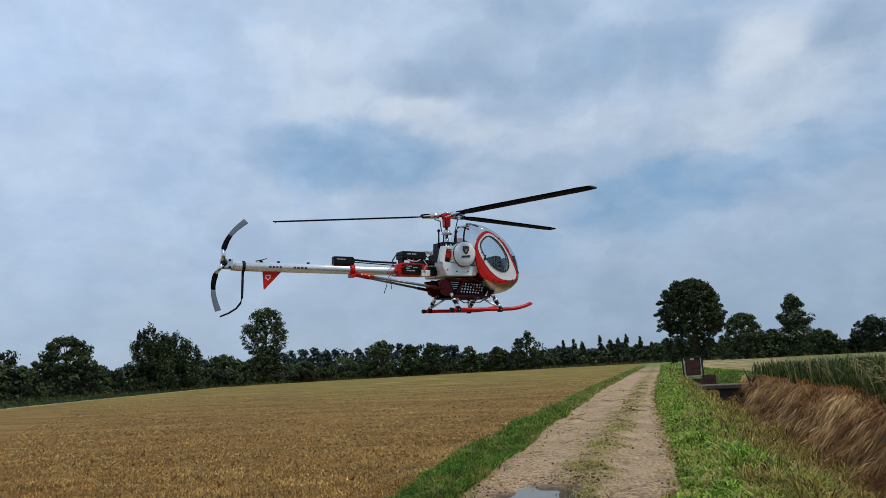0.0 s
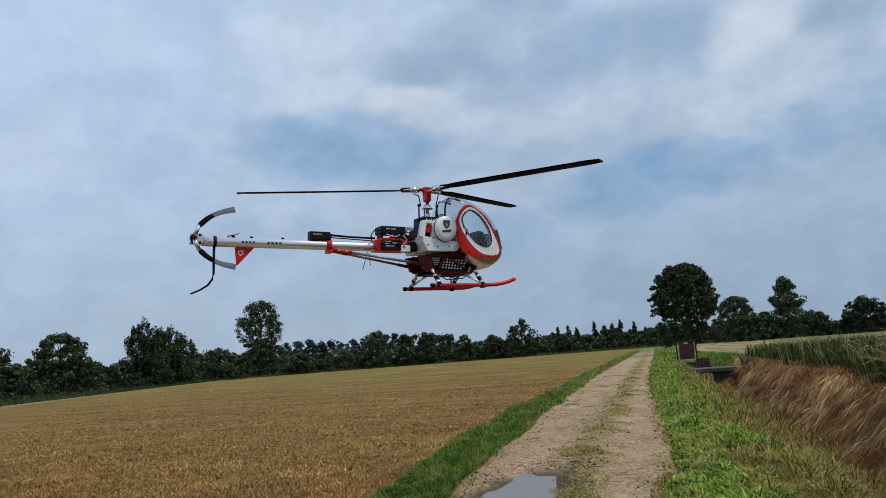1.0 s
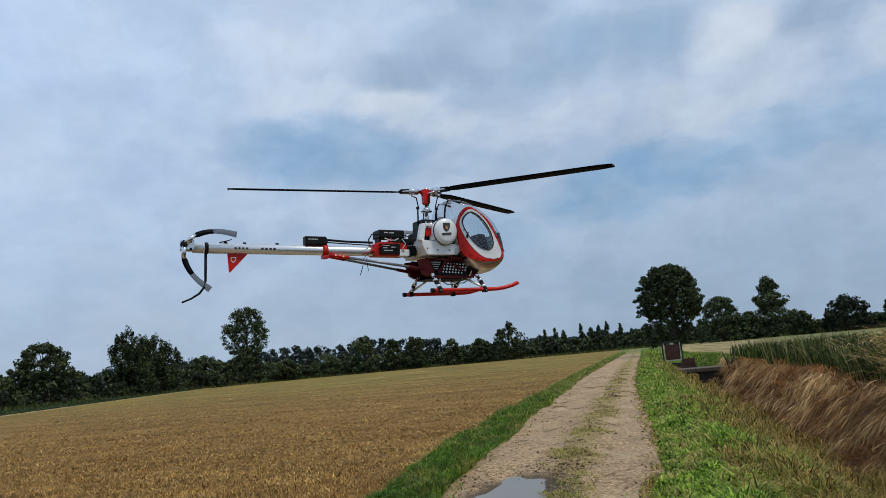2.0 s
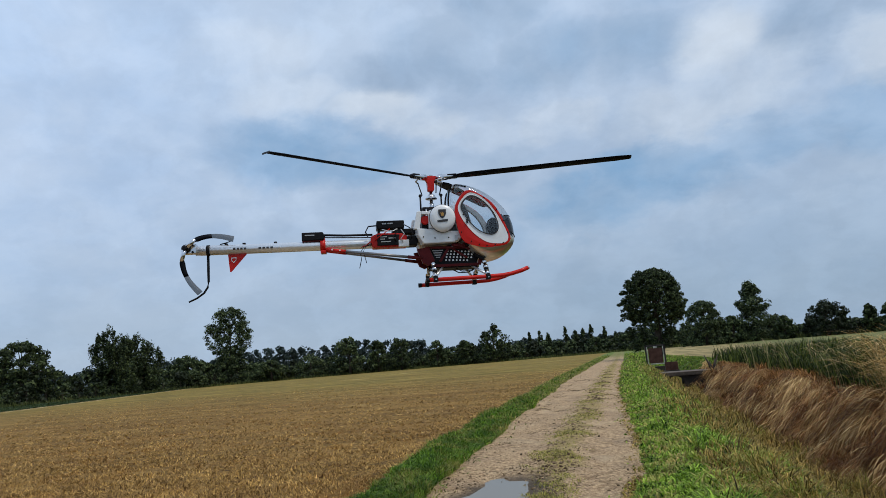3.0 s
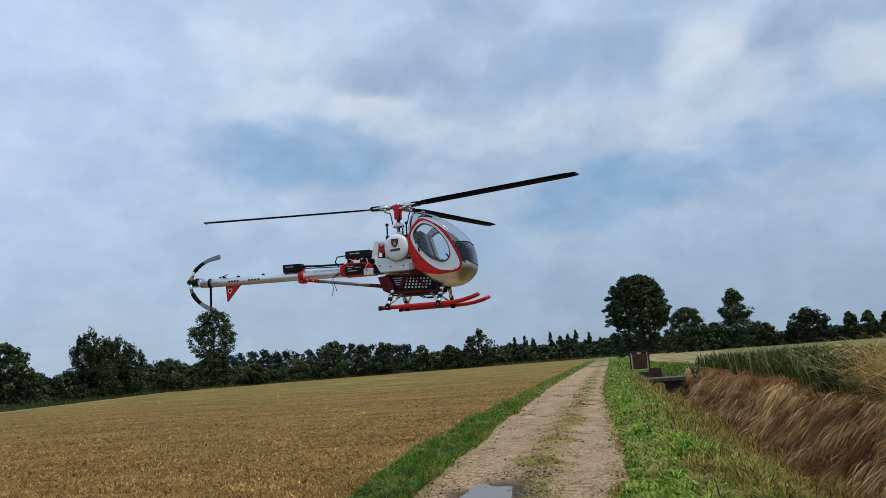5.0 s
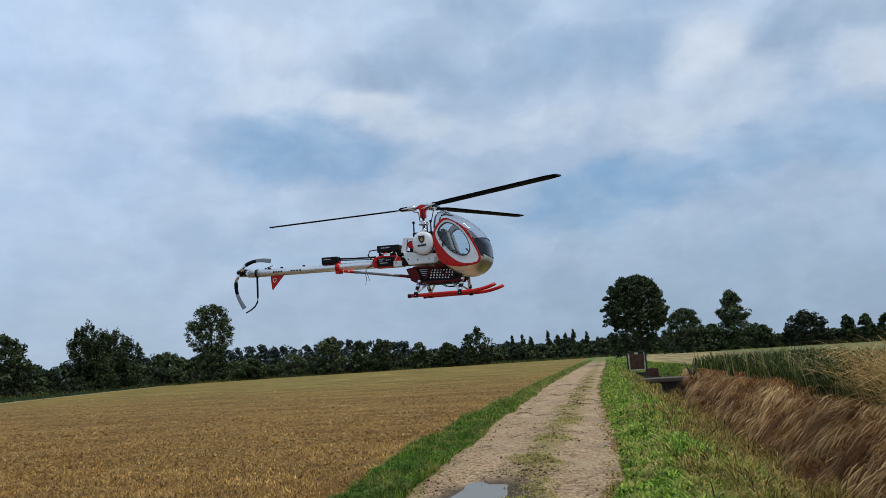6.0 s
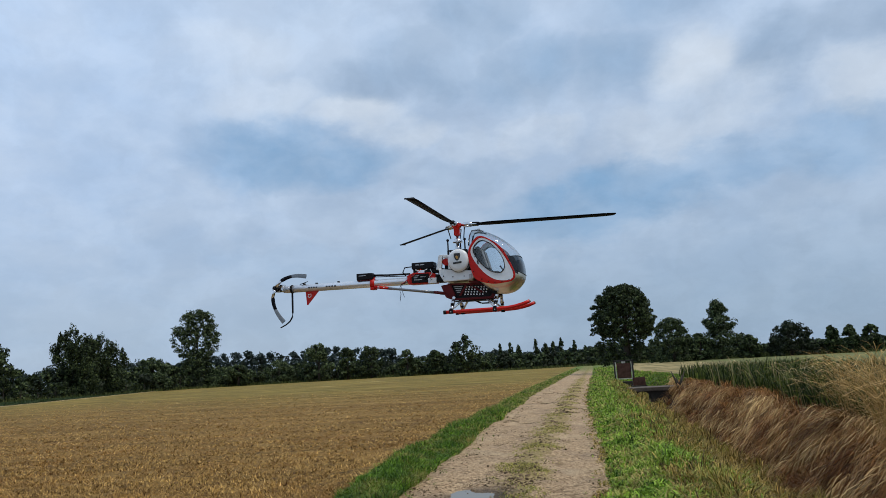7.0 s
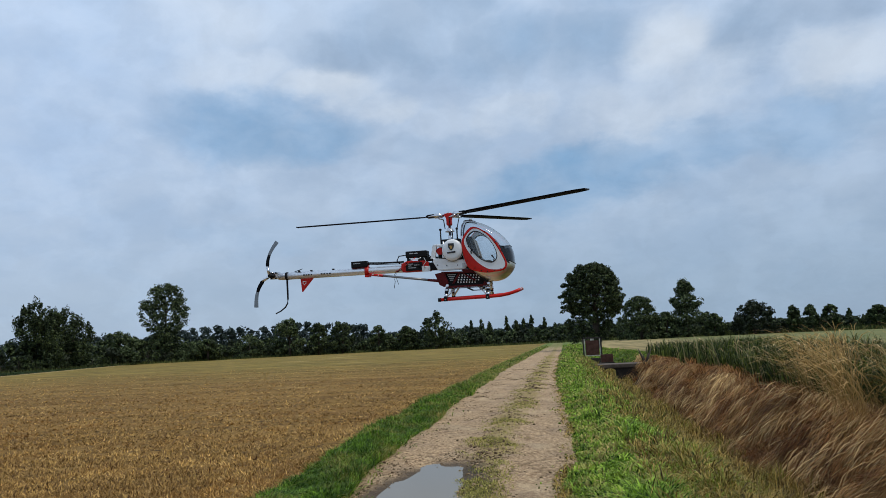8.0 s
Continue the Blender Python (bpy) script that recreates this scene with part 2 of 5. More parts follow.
STUBBLE = soil("stubble_soil", stubble_colour, bump=0.9, bump_scale=9.0, distance=0.08)
TRACK = soil("gravel_track", track_colour, bump=1.0, bump_scale=13.0, distance=0.07)
VERGE = soil("verge_soil", verge_colour)
BANK = soil("bank_soil", bank_colour)
RIGHT = soil("meadow_soil", right_colour)
FAR = soil("far_soil", far_colour)
GRASS = foliage("grass_blade", (0.008, 0.042, 0.003), (0.45, 0.69, 0.075), 0.33, 1.5, dry=(0.70, 0.53, 0.20), skew=1.1, dull=0.35)
GRASS_DARK = foliage("grass_blade_short", (0.012, 0.045, 0.004), (0.25, 0.45, 0.035), 0.3, 1.4, dry=(0.40, 0.34, 0.09), skew=1.4, dull=0.45)
DRY = foliage("dry_grass", (0.014, 0.004, 0.002), (0.62, 0.26, 0.075), 0.10, 1.5, dry=(0.70, 0.38, 0.12), skew=1.55, dull=0.5)
DRY_EDGE = foliage("dry_edge_grass", (0.03, 0.015, 0.004), (0.72, 0.50, 0.14), 0.25, 1.7, dry=(0.24, 0.25, 0.035), skew=1.5)
WEED = foliage("track_weed", (0.09, 0.10, 0.018), (0.62, 0.54, 0.15), 0.3, 2.0, dry=(0.46, 0.42, 0.13), skew=1.1)
SEED = foliage("seed_head", (0.28, 0.13, 0.04), (0.96, 0.68, 0.31), 0.2, 0.8, skew=1.0)
FEATHER = foliage("feather_stalk", (0.22, 0.12, 0.035), (0.86, 0.58, 0.22), 0.3, 0.6)
PLUME = foliage("feather_grass", (0.36, 0.26, 0.11), (0.84, 0.66, 0.36), 0.3, 0.6)
REED = foliage("reed_leaf", (0.007, 0.017, 0.002), (0.23, 0.28, 0.045), 0.25, 1.2, skew=1.8, dull=0.6)
STRAW = foliage("straw", (0.075, 0.032, 0.010), (0.94, 0.61, 0.20), 0.2, 0.45, dry=(0.30, 0.14, 0.03), skew=1.25, dull=0.3)
LEAF = foliage("leaf", (0.009, 0.018, 0.006), (0.135, 0.18, 0.062), 0.22, 0.25, skew=2.4)
LEAF_PALE = foliage("leaf_pale", (0.013, 0.025, 0.008), (0.205, 0.265, 0.11), 0.24, 0.3, skew=2.4)
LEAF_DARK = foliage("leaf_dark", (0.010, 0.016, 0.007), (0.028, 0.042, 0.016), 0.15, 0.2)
# leaves of the far wood, with the blue of distance haze mixed into their colour
LEAF_HAZE = foliage("leaf_hazed", (0.018, 0.032, 0.030), (0.034, 0.054, 0.046), 0.15, 0.1)
BARK = material("bark", (0.07, 0.055, 0.04), 0.95, 0, 0.25, 4.0, 0.8, 18.0)


# ---- ground ----
def height(x, y):
    """The lie of the land: track with two ruts and a puddle's hollow, and a ditch beside it."""
    x, y = np.asarray(x, float), np.asarray(y, float)
    z = 0.035 * np.exp(-((x + 1.15) / 0.33) ** 2) - 0.02 * np.exp(-((x + 1.85) / 0.3) ** 2) - 0.02 * np.exp(-((x + 0.5) / 0.3) ** 2)
    z = z + 0.06 * np.exp(-((x + 3.2) / 0.6) ** 2) + 0.05 * np.exp(-((x - 0.7) / 0.5) ** 2)
    z = z - 0.13 * np.exp(-(((x + 1.64) / 0.62) ** 2 + ((y - 7.0) / 2.3) ** 2) ** 1.5)
    z = z + 0.014 * np.exp(-((x + 1.2) / 1.3) ** 6) * np.sin(x * 9.0 + 2 * np.sin(y * 1.3)) * np.sin(y * 4.1 + 3 * np.sin(x * 2.7)) * (y < 60)
    fade = 1 / (1 + np.exp((y - 62) / 4))
    z = z - 0.95 * fade * np.exp(-(np.abs(x - 2.85) / 0.95) ** 2.6)
    z = z + 0.22 * fade / (1 + np.exp(-(x - 4.2) * 4))
    near = np.exp(-(y / 120) ** 2)
    z = z + near * (0.012 * np.sin(x * 5.1 + y * 1.7) * np.sin(y * 3.3 - x) + 0.008 * np.sin(x * 11 + 1) * np.sin(y * 9.1))
    return z


def spaced(stops):
    out = []
    for (a, step), (b, _) in zip(stops, stops[1:]):
        out += list(np.arange(a, b - 1e-6, step))
    return np.array(out + [stops[-1][0]])


YS = spaced([(-60, 10), (-10, 2), (4, 0.2), (12, 0.4), (30, 1), (70, 4), (120, 20), (400, 150), (1000, 500), (3500, 0)])
# borders between the kinds of ground: (along the track, across it)
EDGES = {"a": ((0, -2.95), (7, -3.20), (8.7, -3.31), (12, -3.68), (16.7, -4.0), (22, -4.15), (44, -4.45), (116, -4.65)),
         "b": ((0, -2.3), (7, -2.40), (10, -2.60), (16.6, -2.84), (39, -3.05), (70, -2.9), (110, -2.6)),
         "c": ((0, 0.0), (10, 0.0), (14, -0.05), (23, -0.33), (45, -0.52), (81, -0.3)),
         "d": ((0, 1.75), (100, 1.75)), "e": ((0, 4.7), (100, 4.7))}


def edge(key, y):
    """A border between two kinds of ground, wavering along the track."""
    ys, xs = zip(*EDGES[key])
    k = ord(key)
    sway = 0.05 * np.sin(y * 0.83 + k + 1.3 * np.sin(y * 0.31)) + 0.04 * np.sin(y * 1.9 + 2 * k + np.sin(y * 0.67)) + 0.02 * np.sin(y * 4.7 + k + 2 * np.sin(y * 1.1)) + 0.04 * np.sin(y * 0.21 + k)
    return np.interp(y, ys, xs) + sway * np.exp(-np.abs(y) / 150)


def strip(name, label, category, left, right, us, mat):
    rows = []
    for y in YS:
        a, b = left(y), right(y)
        rows.append(np.stack([a + (b - a) * us, np.full_like(us, y)], 1))
    p = np.array(rows)
    z = height(p[..., 0], p[..., 1])
    verts = np.concatenate([p, z[..., None]], 2).reshape(-1, 3)
    n, k = len(YS), len(us)
    faces = [(i * k + j, i * k + j + 1, (i + 1) * k + j + 1, (i + 1) * k + j) for i in range(n - 1) for j in range(k - 1)]
    me = bpy.data.meshes.new(name)
    me.from_pydata(verts.tolist(), [], faces)
    me.polygons.foreach_set("use_smooth", [True] * len(faces))
    me.materials.append(mat)
    return tagged(new(name, me), label, category, kind="structure")


wide = np.concatenate([[0.0], 1 - np.geomspace(1, 0.00025, 40)[1:], [1.0]])
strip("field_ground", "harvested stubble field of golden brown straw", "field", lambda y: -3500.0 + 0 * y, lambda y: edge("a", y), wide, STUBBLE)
strip("verge_ground", "grassy green verge beside the dirt track", "verge", lambda y: edge("a", y), lambda y: edge("b", y), np.linspace(0, 1, 10), VERGE)
strip("road", "pale rutted dirt and gravel farm track", "road", lambda y: edge("b", y), lambda y: edge("c", y), np.linspace(0, 1, 26), TRACK)
strip("verge_ground_ditchside", "bright green grass verge above the ditch", "verge", lambda y: edge("c", y), lambda y: edge("d", y), np.linspace(0, 1, 12), VERGE)
strip("ditch_bank", "earth ditch banks under dry grass", "ditch", lambda y: edge("d", y), lambda y: edge("e", y), np.linspace(0, 1, 18), BANK)
strip("meadow_ground", "pale green and straw meadow beyond the ditch", "field", lambda y: edge("e", y), lambda y: 3500.0 + 0 * y, 1 - wide[::-1], RIGHT)


def mesh_from(name, verts, faces, mat, smooth=False):
    me = bpy.data.meshes.new(name)
    me.from_pydata(verts, [], faces)
    if smooth:
        me.polygons.foreach_set("use_smooth", [True] * len(faces))
    me.materials.append(mat)
    return me


def puddle():
    m = bpy.data.materials.new("puddle_water")
    m.use_nodes = True
    g = Nodes(m.node_tree)
    b = m.node_tree.nodes["Principled BSDF"]
    b.inputs["Base Color"].default_value = (0.20, 0.178, 0.14, 1)
    b.inputs["Roughness"].default_value = 0.08
    b.inputs["Specular IOR Level"].default_value = 0.2
    b.inputs["IOR"].default_value = 1.33
    n = g.add("ShaderNodeBump")
    n.inputs["Strength"].default_value = 0.03
    g.put(n.inputs["Height"], g.noise(g.add("ShaderNodeTexCoord").outputs["Object"], 6.0, 3))
    g.put(b.inputs["Normal"], n.outputs[0])
    vs = [(-1.62, 7.0, -0.062)]
    for i in range(48):
        a = 2 * math.pi * i / 48
        vs.append((-1.64 + 0.8 * math.cos(a), 7.0 + 2.9 * math.sin(a), -0.062))
    fs = [(0, i + 1, (i + 1) % 48 + 1) for i in range(48)]
    tagged(new("water_puddle", mesh_from("water_puddle", vs, fs, m)), "shallow muddy rain puddle in the wheel rut", "puddle", kind="structure")


puddle()


# ---- grasses ----
def blades(name, label, category, xy, tall, wide_, lean, mat, segs=3, head=0.0, base=None, droop=None):
    """Grass as one mesh of many single bent blades. lean: how far each tip goes sideways, in metres."""
    n = len(xy)
    rng = np.random.default_rng(len(name) * 7 + n)
    z0 = height(xy[:, 0], xy[:, 1]) - 0.01 if base is None else base
    t = np.linspace(0, 1, segs + 1)
    turn = rng.uniform(0, math.pi, n)
    side = np.stack([np.cos(turn), np.sin(turn), 0 * turn], 1)
    up = tall[:, None] * (t - 0.30 * t ** 2.4 * np.minimum(1, np.linalg.norm(lean, axis=1) / tall)[:, None])
    mid = np.zeros((n, segs + 1, 3))
    mid[..., 0] = xy[:, :1] + lean[:, :1] * t ** 1.9
    mid[..., 1] = xy[:, 1:] + lean[:, 1:] * t ** 1.9
    mid[..., 2] = z0[:, None] + up
    if droop is not None:
        mid[..., 2] = z0[:, None] + tall[:, None] * (1 - (1 - t) ** 1.8) - (droop * tall)[:, None] * t ** 3
    w = (1 - t) ** 0.7 if not head else 0.35 + head * np.exp(-((t - 0.85) / 0.16) ** 2)
    off = side[:, None, :] * (wide_[:, None] * w)[..., None] * 0.5
    v = np.stack([mid - off, mid + off], 2).reshape(n, -1, 3)
    k = 2 * (segs + 1)
    q = np.array([(2 * s, 2 * s + 1, 2 * s + 3, 2 * s + 2) for s in range(segs)])
    f = (np.arange(n)[:, None, None] * k + q).reshape(-1, 4)
    me = bpy.data.meshes.new(name)
    me.vertices.add(n * k)
    me.vertices.foreach_set("co", v.reshape(-1).astype(np.float32))
    me.loops.add(f.size)
    me.loops.foreach_set("vertex_index", f.reshape(-1).astype(np.int32))
    me.polygons.add(len(f))
    me.polygons.foreach_set("loop_start", (np.arange(len(f)) * 4).astype(np.int32))
    me.update(calc_edges=True)
    me.materials.append(mat)
    return tagged(new(name, me), label, category, kind="stuff")


def scatter(n, y0, y1, xa, xb, seed, power=1.0):
    """Places between two borders, thinner with distance."""
    rng = np.random.default_rng(seed)
    u = rng.random(n)
    y = 1 / (1 / y0 + u * (1 / y1 - 1 / y0)) if power else y0 + u * (y1 - y0)
    a, b = xa(y), xb(y)
    return np.stack([a + (b - a) * rng.random(n), y], 1), rng


def lumps(xy):
    """Grass grows in tussocks: taller here, shorter there."""
    x, y = xy[:, 0], xy[:, 1]
    return 0.75 + 0.28 * np.sin(x * 7.3 + 2 * np.sin(y * 2.1)) * np.sin(y * 3.7 + x * 2) + 0.22 * np.sin(y * 1.1 + x * 3.1)


def grow_grass():
    xy, r = scatter(84000, 4.5, 125, lambda y: edge("a", y) + 0.04, lambda y: edge("b", y) + 0.02, 1)
    n = len(xy)
    stray = r.random(n) < 0.10
    xy[:, 0] += np.where(stray, r.normal(0, 0.15, n), 0)
    tall = r.uniform(0.04, 0.20, n) * lumps(xy) * np.where(stray, 0.35, 1)
    wide_ = r.uniform(0.006, 0.016, n) * (1 + xy[:, 1] / 14)
    lean = r.normal(0, 0.08, (n, 2))
    across = (xy[:, 0] - edge("a", xy[:, 1])) / (edge("b", xy[:, 1]) - edge("a", xy[:, 1]))
    parched = r.random(n) < np.clip((xy[:, 1] - 13) / 22, 0, 0.72) + 0.55 * np.exp(-(across / 0.16) ** 2) + 0.2 * np.exp(-((1 - across) / 0.10) ** 2)
    for name, label, pick, mat, k in (("verge_grass", "short green grass on the verge", ~parched, GRASS_DARK, 1.0), ("parched_verge_grass", "yellowing dry grass on the verge", parched, WEED, 0.55)):
        blades(name, label, "grass", xy[pick], tall[pick] * k, wide_[pick], lean[pick], mat, 3, droop=r.uniform(0, 0.4, int(pick.sum())))
    xy, r = scatter(95000, 4.5, 130, lambda y: edge("c", y) - 0.02, lambda y: edge("d", y) + 0.15 + 3.0 / (1 + np.exp(-(y - 52) / 2)), 2)
    n = len(xy)
    xy[:, 0] += np.where(r.random(n) < 0.10, r.normal(0, 0.15, n), 0)
    size = np.clip(xy[:, 0] - edge("c", xy[:, 1]) + 0.30, 0.35, 0.95) * lumps(xy)
    keep = r.random(n) < np.clip(0.95 - 0.85 * np.maximum(0, xy[:, 0] - 0.75) * (xy[:, 1] < 40) + 0.55 * np.sin(xy[:, 1] * 1.3 + xy[:, 0] * 2) * np.sin(xy[:, 0] * 4.1 - xy[:, 1] * 0.6), 0.12, 1)
    xy, size = xy[keep], size[keep]
    n = len(xy)
    size = size * np.where(xy[:, 0] < edge("c", xy[:, 1]), 0.6, 1)
    blades("verge_grass_ditchside", "lush bright green grass mixed with straw", "grass", xy, r.uniform(0.06, 0.30, n) * size,
           r.uniform(0.012, 0.032, n) * (1 + xy[:, 1] / 16), r.normal(0, 0.13, (n, 2)) * size[:, None], GRASS, 4, droop=r.uniform(0, 0.7, n))
    xy, r = scatter(9000, 4.8, 60, lambda y: edge("c", y) - 0.16, lambda y: edge("c", y) + 0.14, 13)
    n = len(xy)
    blades("track_edge_grass", "short trodden yellowish grass at the track's edge", "grass", xy, r.uniform(0.015, 0.08, n) * lumps(xy), r.uniform(0.006, 0.014, n) * (1 + xy[:, 1] / 14),
           r.normal(0, 0.05, (n, 2)), DRY_EDGE, 2)
    # dry and green grass mixed along the ditch's near bank, thinning out into the verge
    xy, r = scatter(80000, 4.5, 48, lambda y: edge("d", y) - 1.1, lambda y: edge("d", y) + 1.35, 3)
    keep = r.random(len(xy)) < np.clip(0.90 + 0.75 * (xy[:, 0] - 1.75) + 0.5 * np.sin(xy[:, 1] * 1.1 + 2.2 * xy[:, 0]) * np.sin(xy[:, 1] * 0.37 + 1), 0.03, 1)
    xy = xy[keep]
    n = len(xy)
    blades("ditch_edge_grass", "yellow brown and green dry grass along the ditch", "grass", xy, r.uniform(0.10, 0.40, n) * lumps(xy) * np.where(xy[:, 0] > 2.5, 1.5, 1), r.uniform(0.005, 0.015, n) * (1 + xy[:, 1] / 14),
           r.normal(0, 0.15, (n, 2)), DRY_EDGE, 4, droop=r.uniform(0, 0.8, n))
    # tall dead grass on the far bank: tussocks combed over towards the ditch, their tips hanging
    c, r = scatter(620, 4.8, 38, lambda y: 3.15 + 0 * y, lambda y: 4.5 + 0.30 / (1 + np.exp(-(y - 17))), 4)
    m = 150
    n = len(c) * m
    turn = r.uniform(0, 2 * math.pi, n)
    out = np.stack([np.cos(turn), np.sin(turn)], 1)
    size = np.repeat(r.uniform(0.5, 1.45, len(c)), m)
    xy = np.repeat(c, m, 0) + out * (np.abs(r.normal(0, 0.10, n)) * size)[:, None]
    comb = 0.45 * np.sin(c[:, 1] * 0.9 + 1.7 * np.sin(c[:, 0] * 2.1)) + r.normal(0, 0.35, len(c))
    fan = np.repeat(np.stack([-np.cos(comb), 0.8 * np.sin(comb)], 1) * r.uniform(0.14, 0.40, len(c))[:, None], m, 0)
    reach = (out * r.uniform(0.02, 0.24, n)[:, None] + fan * r.uniform(0.5, 1.3, n)[:, None] + r.normal(0, 0.06, (n, 2))) * size[:, None]
    blades("dry_ditch_grass", "tall reddish brown dead grass bent over the ditch", "grass", xy, size * r.uniform(0.12, 0.42, n),
           r.uniform(0.004, 0.010, n) * (1 + xy[:, 1] / 16), reach, DRY, 5, droop=r.uniform(0.3, 1.6, n))
    # pale seed heads that lie over the tussocks in combed swathes
    c, r = scatter(560, 5.6, 40, lambda y: 3.3 + 0 * y, lambda y: 4.5 + 0 * y, 5)
    m = 15
    n = len(c) * m
    xy = np.repeat(c, m, 0) + r.normal(0, 0.06, (n, 2))
    comb = 0.45 * np.sin(c[:, 1] * 0.9 + 1.7 * np.sin(c[:, 0] * 2.1)) + r.normal(0, 0.3, len(c))
    fan = np.repeat(np.stack([-np.cos(comb), 0.8 * np.sin(comb)], 1) * r.uniform(0.2, 0.5, len(c))[:, None], m, 0)
    blades("seeding_grass", "golden straw seed heads over the bank", "grass", xy, r.uniform(0.28, 0.54, n), r.uniform(0.009, 0.016, n) * (1 + xy[:, 1] / 24),
           fan * r.uniform(0.6, 1.2, n)[:, None] + r.normal(0, 0.07, (n, 2)), SEED, 6, 0.6, droop=r.uniform(0.5, 1.5, n))
    # fountains of feather grass at the top of the bank, and single stalks along the reeds
    c = np.array([(4.0, 10.4), (4.25, 11.3), (4.5, 12.2), (4.75, 13.0), (4.5, 13.6), (5.2, 13.8), (4.3, 9.4)])
    r = np.random.default_rng(6)
    m = 110
    n = len(c) * m
    xy = np.repeat(c, m, 0) + r.normal(0, 0.12, (n, 2))
    reach = np.stack([r.normal(-0.40, 0.45, n), r.normal(-0.05, 0.30, n)], 1)
    blades("feather_grass", "tall pale feathery grass stalks", "grass", xy, r.uniform(0.7, 1.55, n), r.uniform(0.007, 0.014, n), reach, FEATHER, 6, 1.0, droop=r.uniform(0, 0.30, n))
    xy, r = scatter(260, 9.0, 30, lambda y: 4.5 + 0 * y, lambda y: 5.6 + 0 * y, 16)
    n = len(xy)
    blades("reed_plumes", "thin pale seed stalks above the reeds", "grass", xy, r.uniform(0.8, 1.3, n), r.uniform(0.006, 0.011, n) * (1 + xy[:, 1] / 20),
           np.stack([r.normal(-0.2, 0.25, n), r.normal(0, 0.2, n)], 1), PLUME, 5, 0.7, droop=r.uniform(0, 0.25, n))
    xy, r = scatter(70000, 6.5, 44, lambda y: 4.5 + 0.5 / (1 + np.exp(-(y - 17))), lambda y: 5.6 + 0.16 * y, 7)
    n = len(xy)
    tuft = 0.62 + 0.5 * lumps(xy * 0.6)
    blades("reed_bed", "dense dark green reeds along the ditch", "reeds", xy, r.uniform(0.45, 1.05, n) * tuft, r.uniform(0.010, 0.022, n) * (1 + xy[:, 1] / 22),
           r.normal(0, 0.24, (n, 2)), REED, 4, droop=r.uniform(0, 0.8, n))
    # green grass round the culvert and the sluice
    xy, r = scatter(16000, 37.8, 75, lambda y: 1.6 + 0 * y, lambda y: 5.6 + 0 * y, 12)
    n = len(xy)
    blades("culvert_grass", "green grass round the culvert and sluice gate", "grass", xy, r.uniform(0.05, 0.20, n) * lumps(xy), r.uniform(0.03, 0.06, n),
           r.normal(0, 0.10, (n, 2)), GRASS_DARK, 3, droop=r.uniform(0, 0.5, n))
    # straw on the field: standing stubs in drilled rows and loose litter
    c, r = scatter(52000, 4.0, 60, lambda y: -3.2 - 0.95 * y - 2, lambda y: edge("a", y) + 0.02, 8)
    c[:, 0] = np.where(r.random(len(c)) < 0.5, np.round(c[:, 0] / 0.16) * 0.16 + r.normal(0, 0.03, len(c)), c[:, 0])
    m = 4
    n = len(c) * m
    near = np.repeat(1 + c[:, 1] / 16, m)
    out = r.normal(0, 1, (n, 2))
    xy = np.repeat(c, m, 0) + out * (0.012 * near)[:, None]
    blades("stubble_straw", "short cut golden straw stubble", "stubble", xy, r.uniform(0.03, 0.085, n), r.uniform(0.010, 0.021, n) * near,
           out * (0.030 * near)[:, None], STRAW, 1)
    # pale litter where the combine turned out along the verge
    xy, r = scatter(17000, 5.0, 75, lambda y: edge("a", y) - 0.35 - 0.03 * y, lambda y: edge("a", y) + 0.10, 10)
    n = len(xy)
    blades("field_edge_straw", "pale loose straw along the field edge", "straw", xy, r.uniform(0.02, 0.07, n), r.uniform(0.008, 0.016, n) * (1 + xy[:, 1] / 14),
           r.normal(0, 0.08, (n, 2)), STRAW, 1)
    xy, r = scatter(70000, 5.0, 60, lambda y: -1.75 + 0 * y, lambda y: -0.65 + 0 * y, 9)
    x, y = xy[:, 0], xy[:, 1]
    patch = np.sin(y * 1.9 + 1 + 1.5 * np.sin(y * 0.53)) + 0.6 * np.sin(y * 4.3 + 5 * x) + 0.5 * np.sin(y * 8.1 + x * 11 + 2)
    want = np.exp(-((x + 1.18 + 0.12 * np.sin(y * 0.7)) / (0.22 + 0.008 * y)) ** 2) * np.clip(0.8 * patch + 0.3, 0.03, 1)
    xy = xy[r.random(len(xy)) < want]
    n = len(xy)
    blades("track_weeds", "sparse weeds on the crown of the track", "weeds", xy, r.uniform(0.015, 0.055, n), r.uniform(0.006, 0.014, n) * (1 + xy[:, 1] / 14),
           r.normal(0, 0.03, (n, 2)), WEED, 2)


grow_grass()


MARGIN = foliage("margin_grass", (0.02, 0.034, 0.008), (0.15, 0.17, 0.05), 0.3, 0.08)


def hedge_distance(az):
    return np.where(az < -34, 112 + (az + 54) * 4.2, np.where(az < 2, 196, 196 - (az - 2) * 1.2))


def field_margin():
    """Rank grass between the stubble and the hedge."""
    r = np.random.default_rng(31)
    n = 16000
    az = r.uniform(-56, 29, n)
    d = hedge_distance(az) - 5 - r.uniform(0, 1, n) ** 2 * 9
    xy = np.stack([d * np.sin(np.radians(az)), d * np.cos(np.radians(az))], 1)
    blades("field_margin_grass", "rank pale green grass along the hedge", "grass", xy, r.uniform(0.25, 0.95, n) * np.where(az > 2, 1.35, 1), r.uniform(0.12, 0.3, n), r.normal(0, 0.2, (n, 2)), MARGIN, 2)


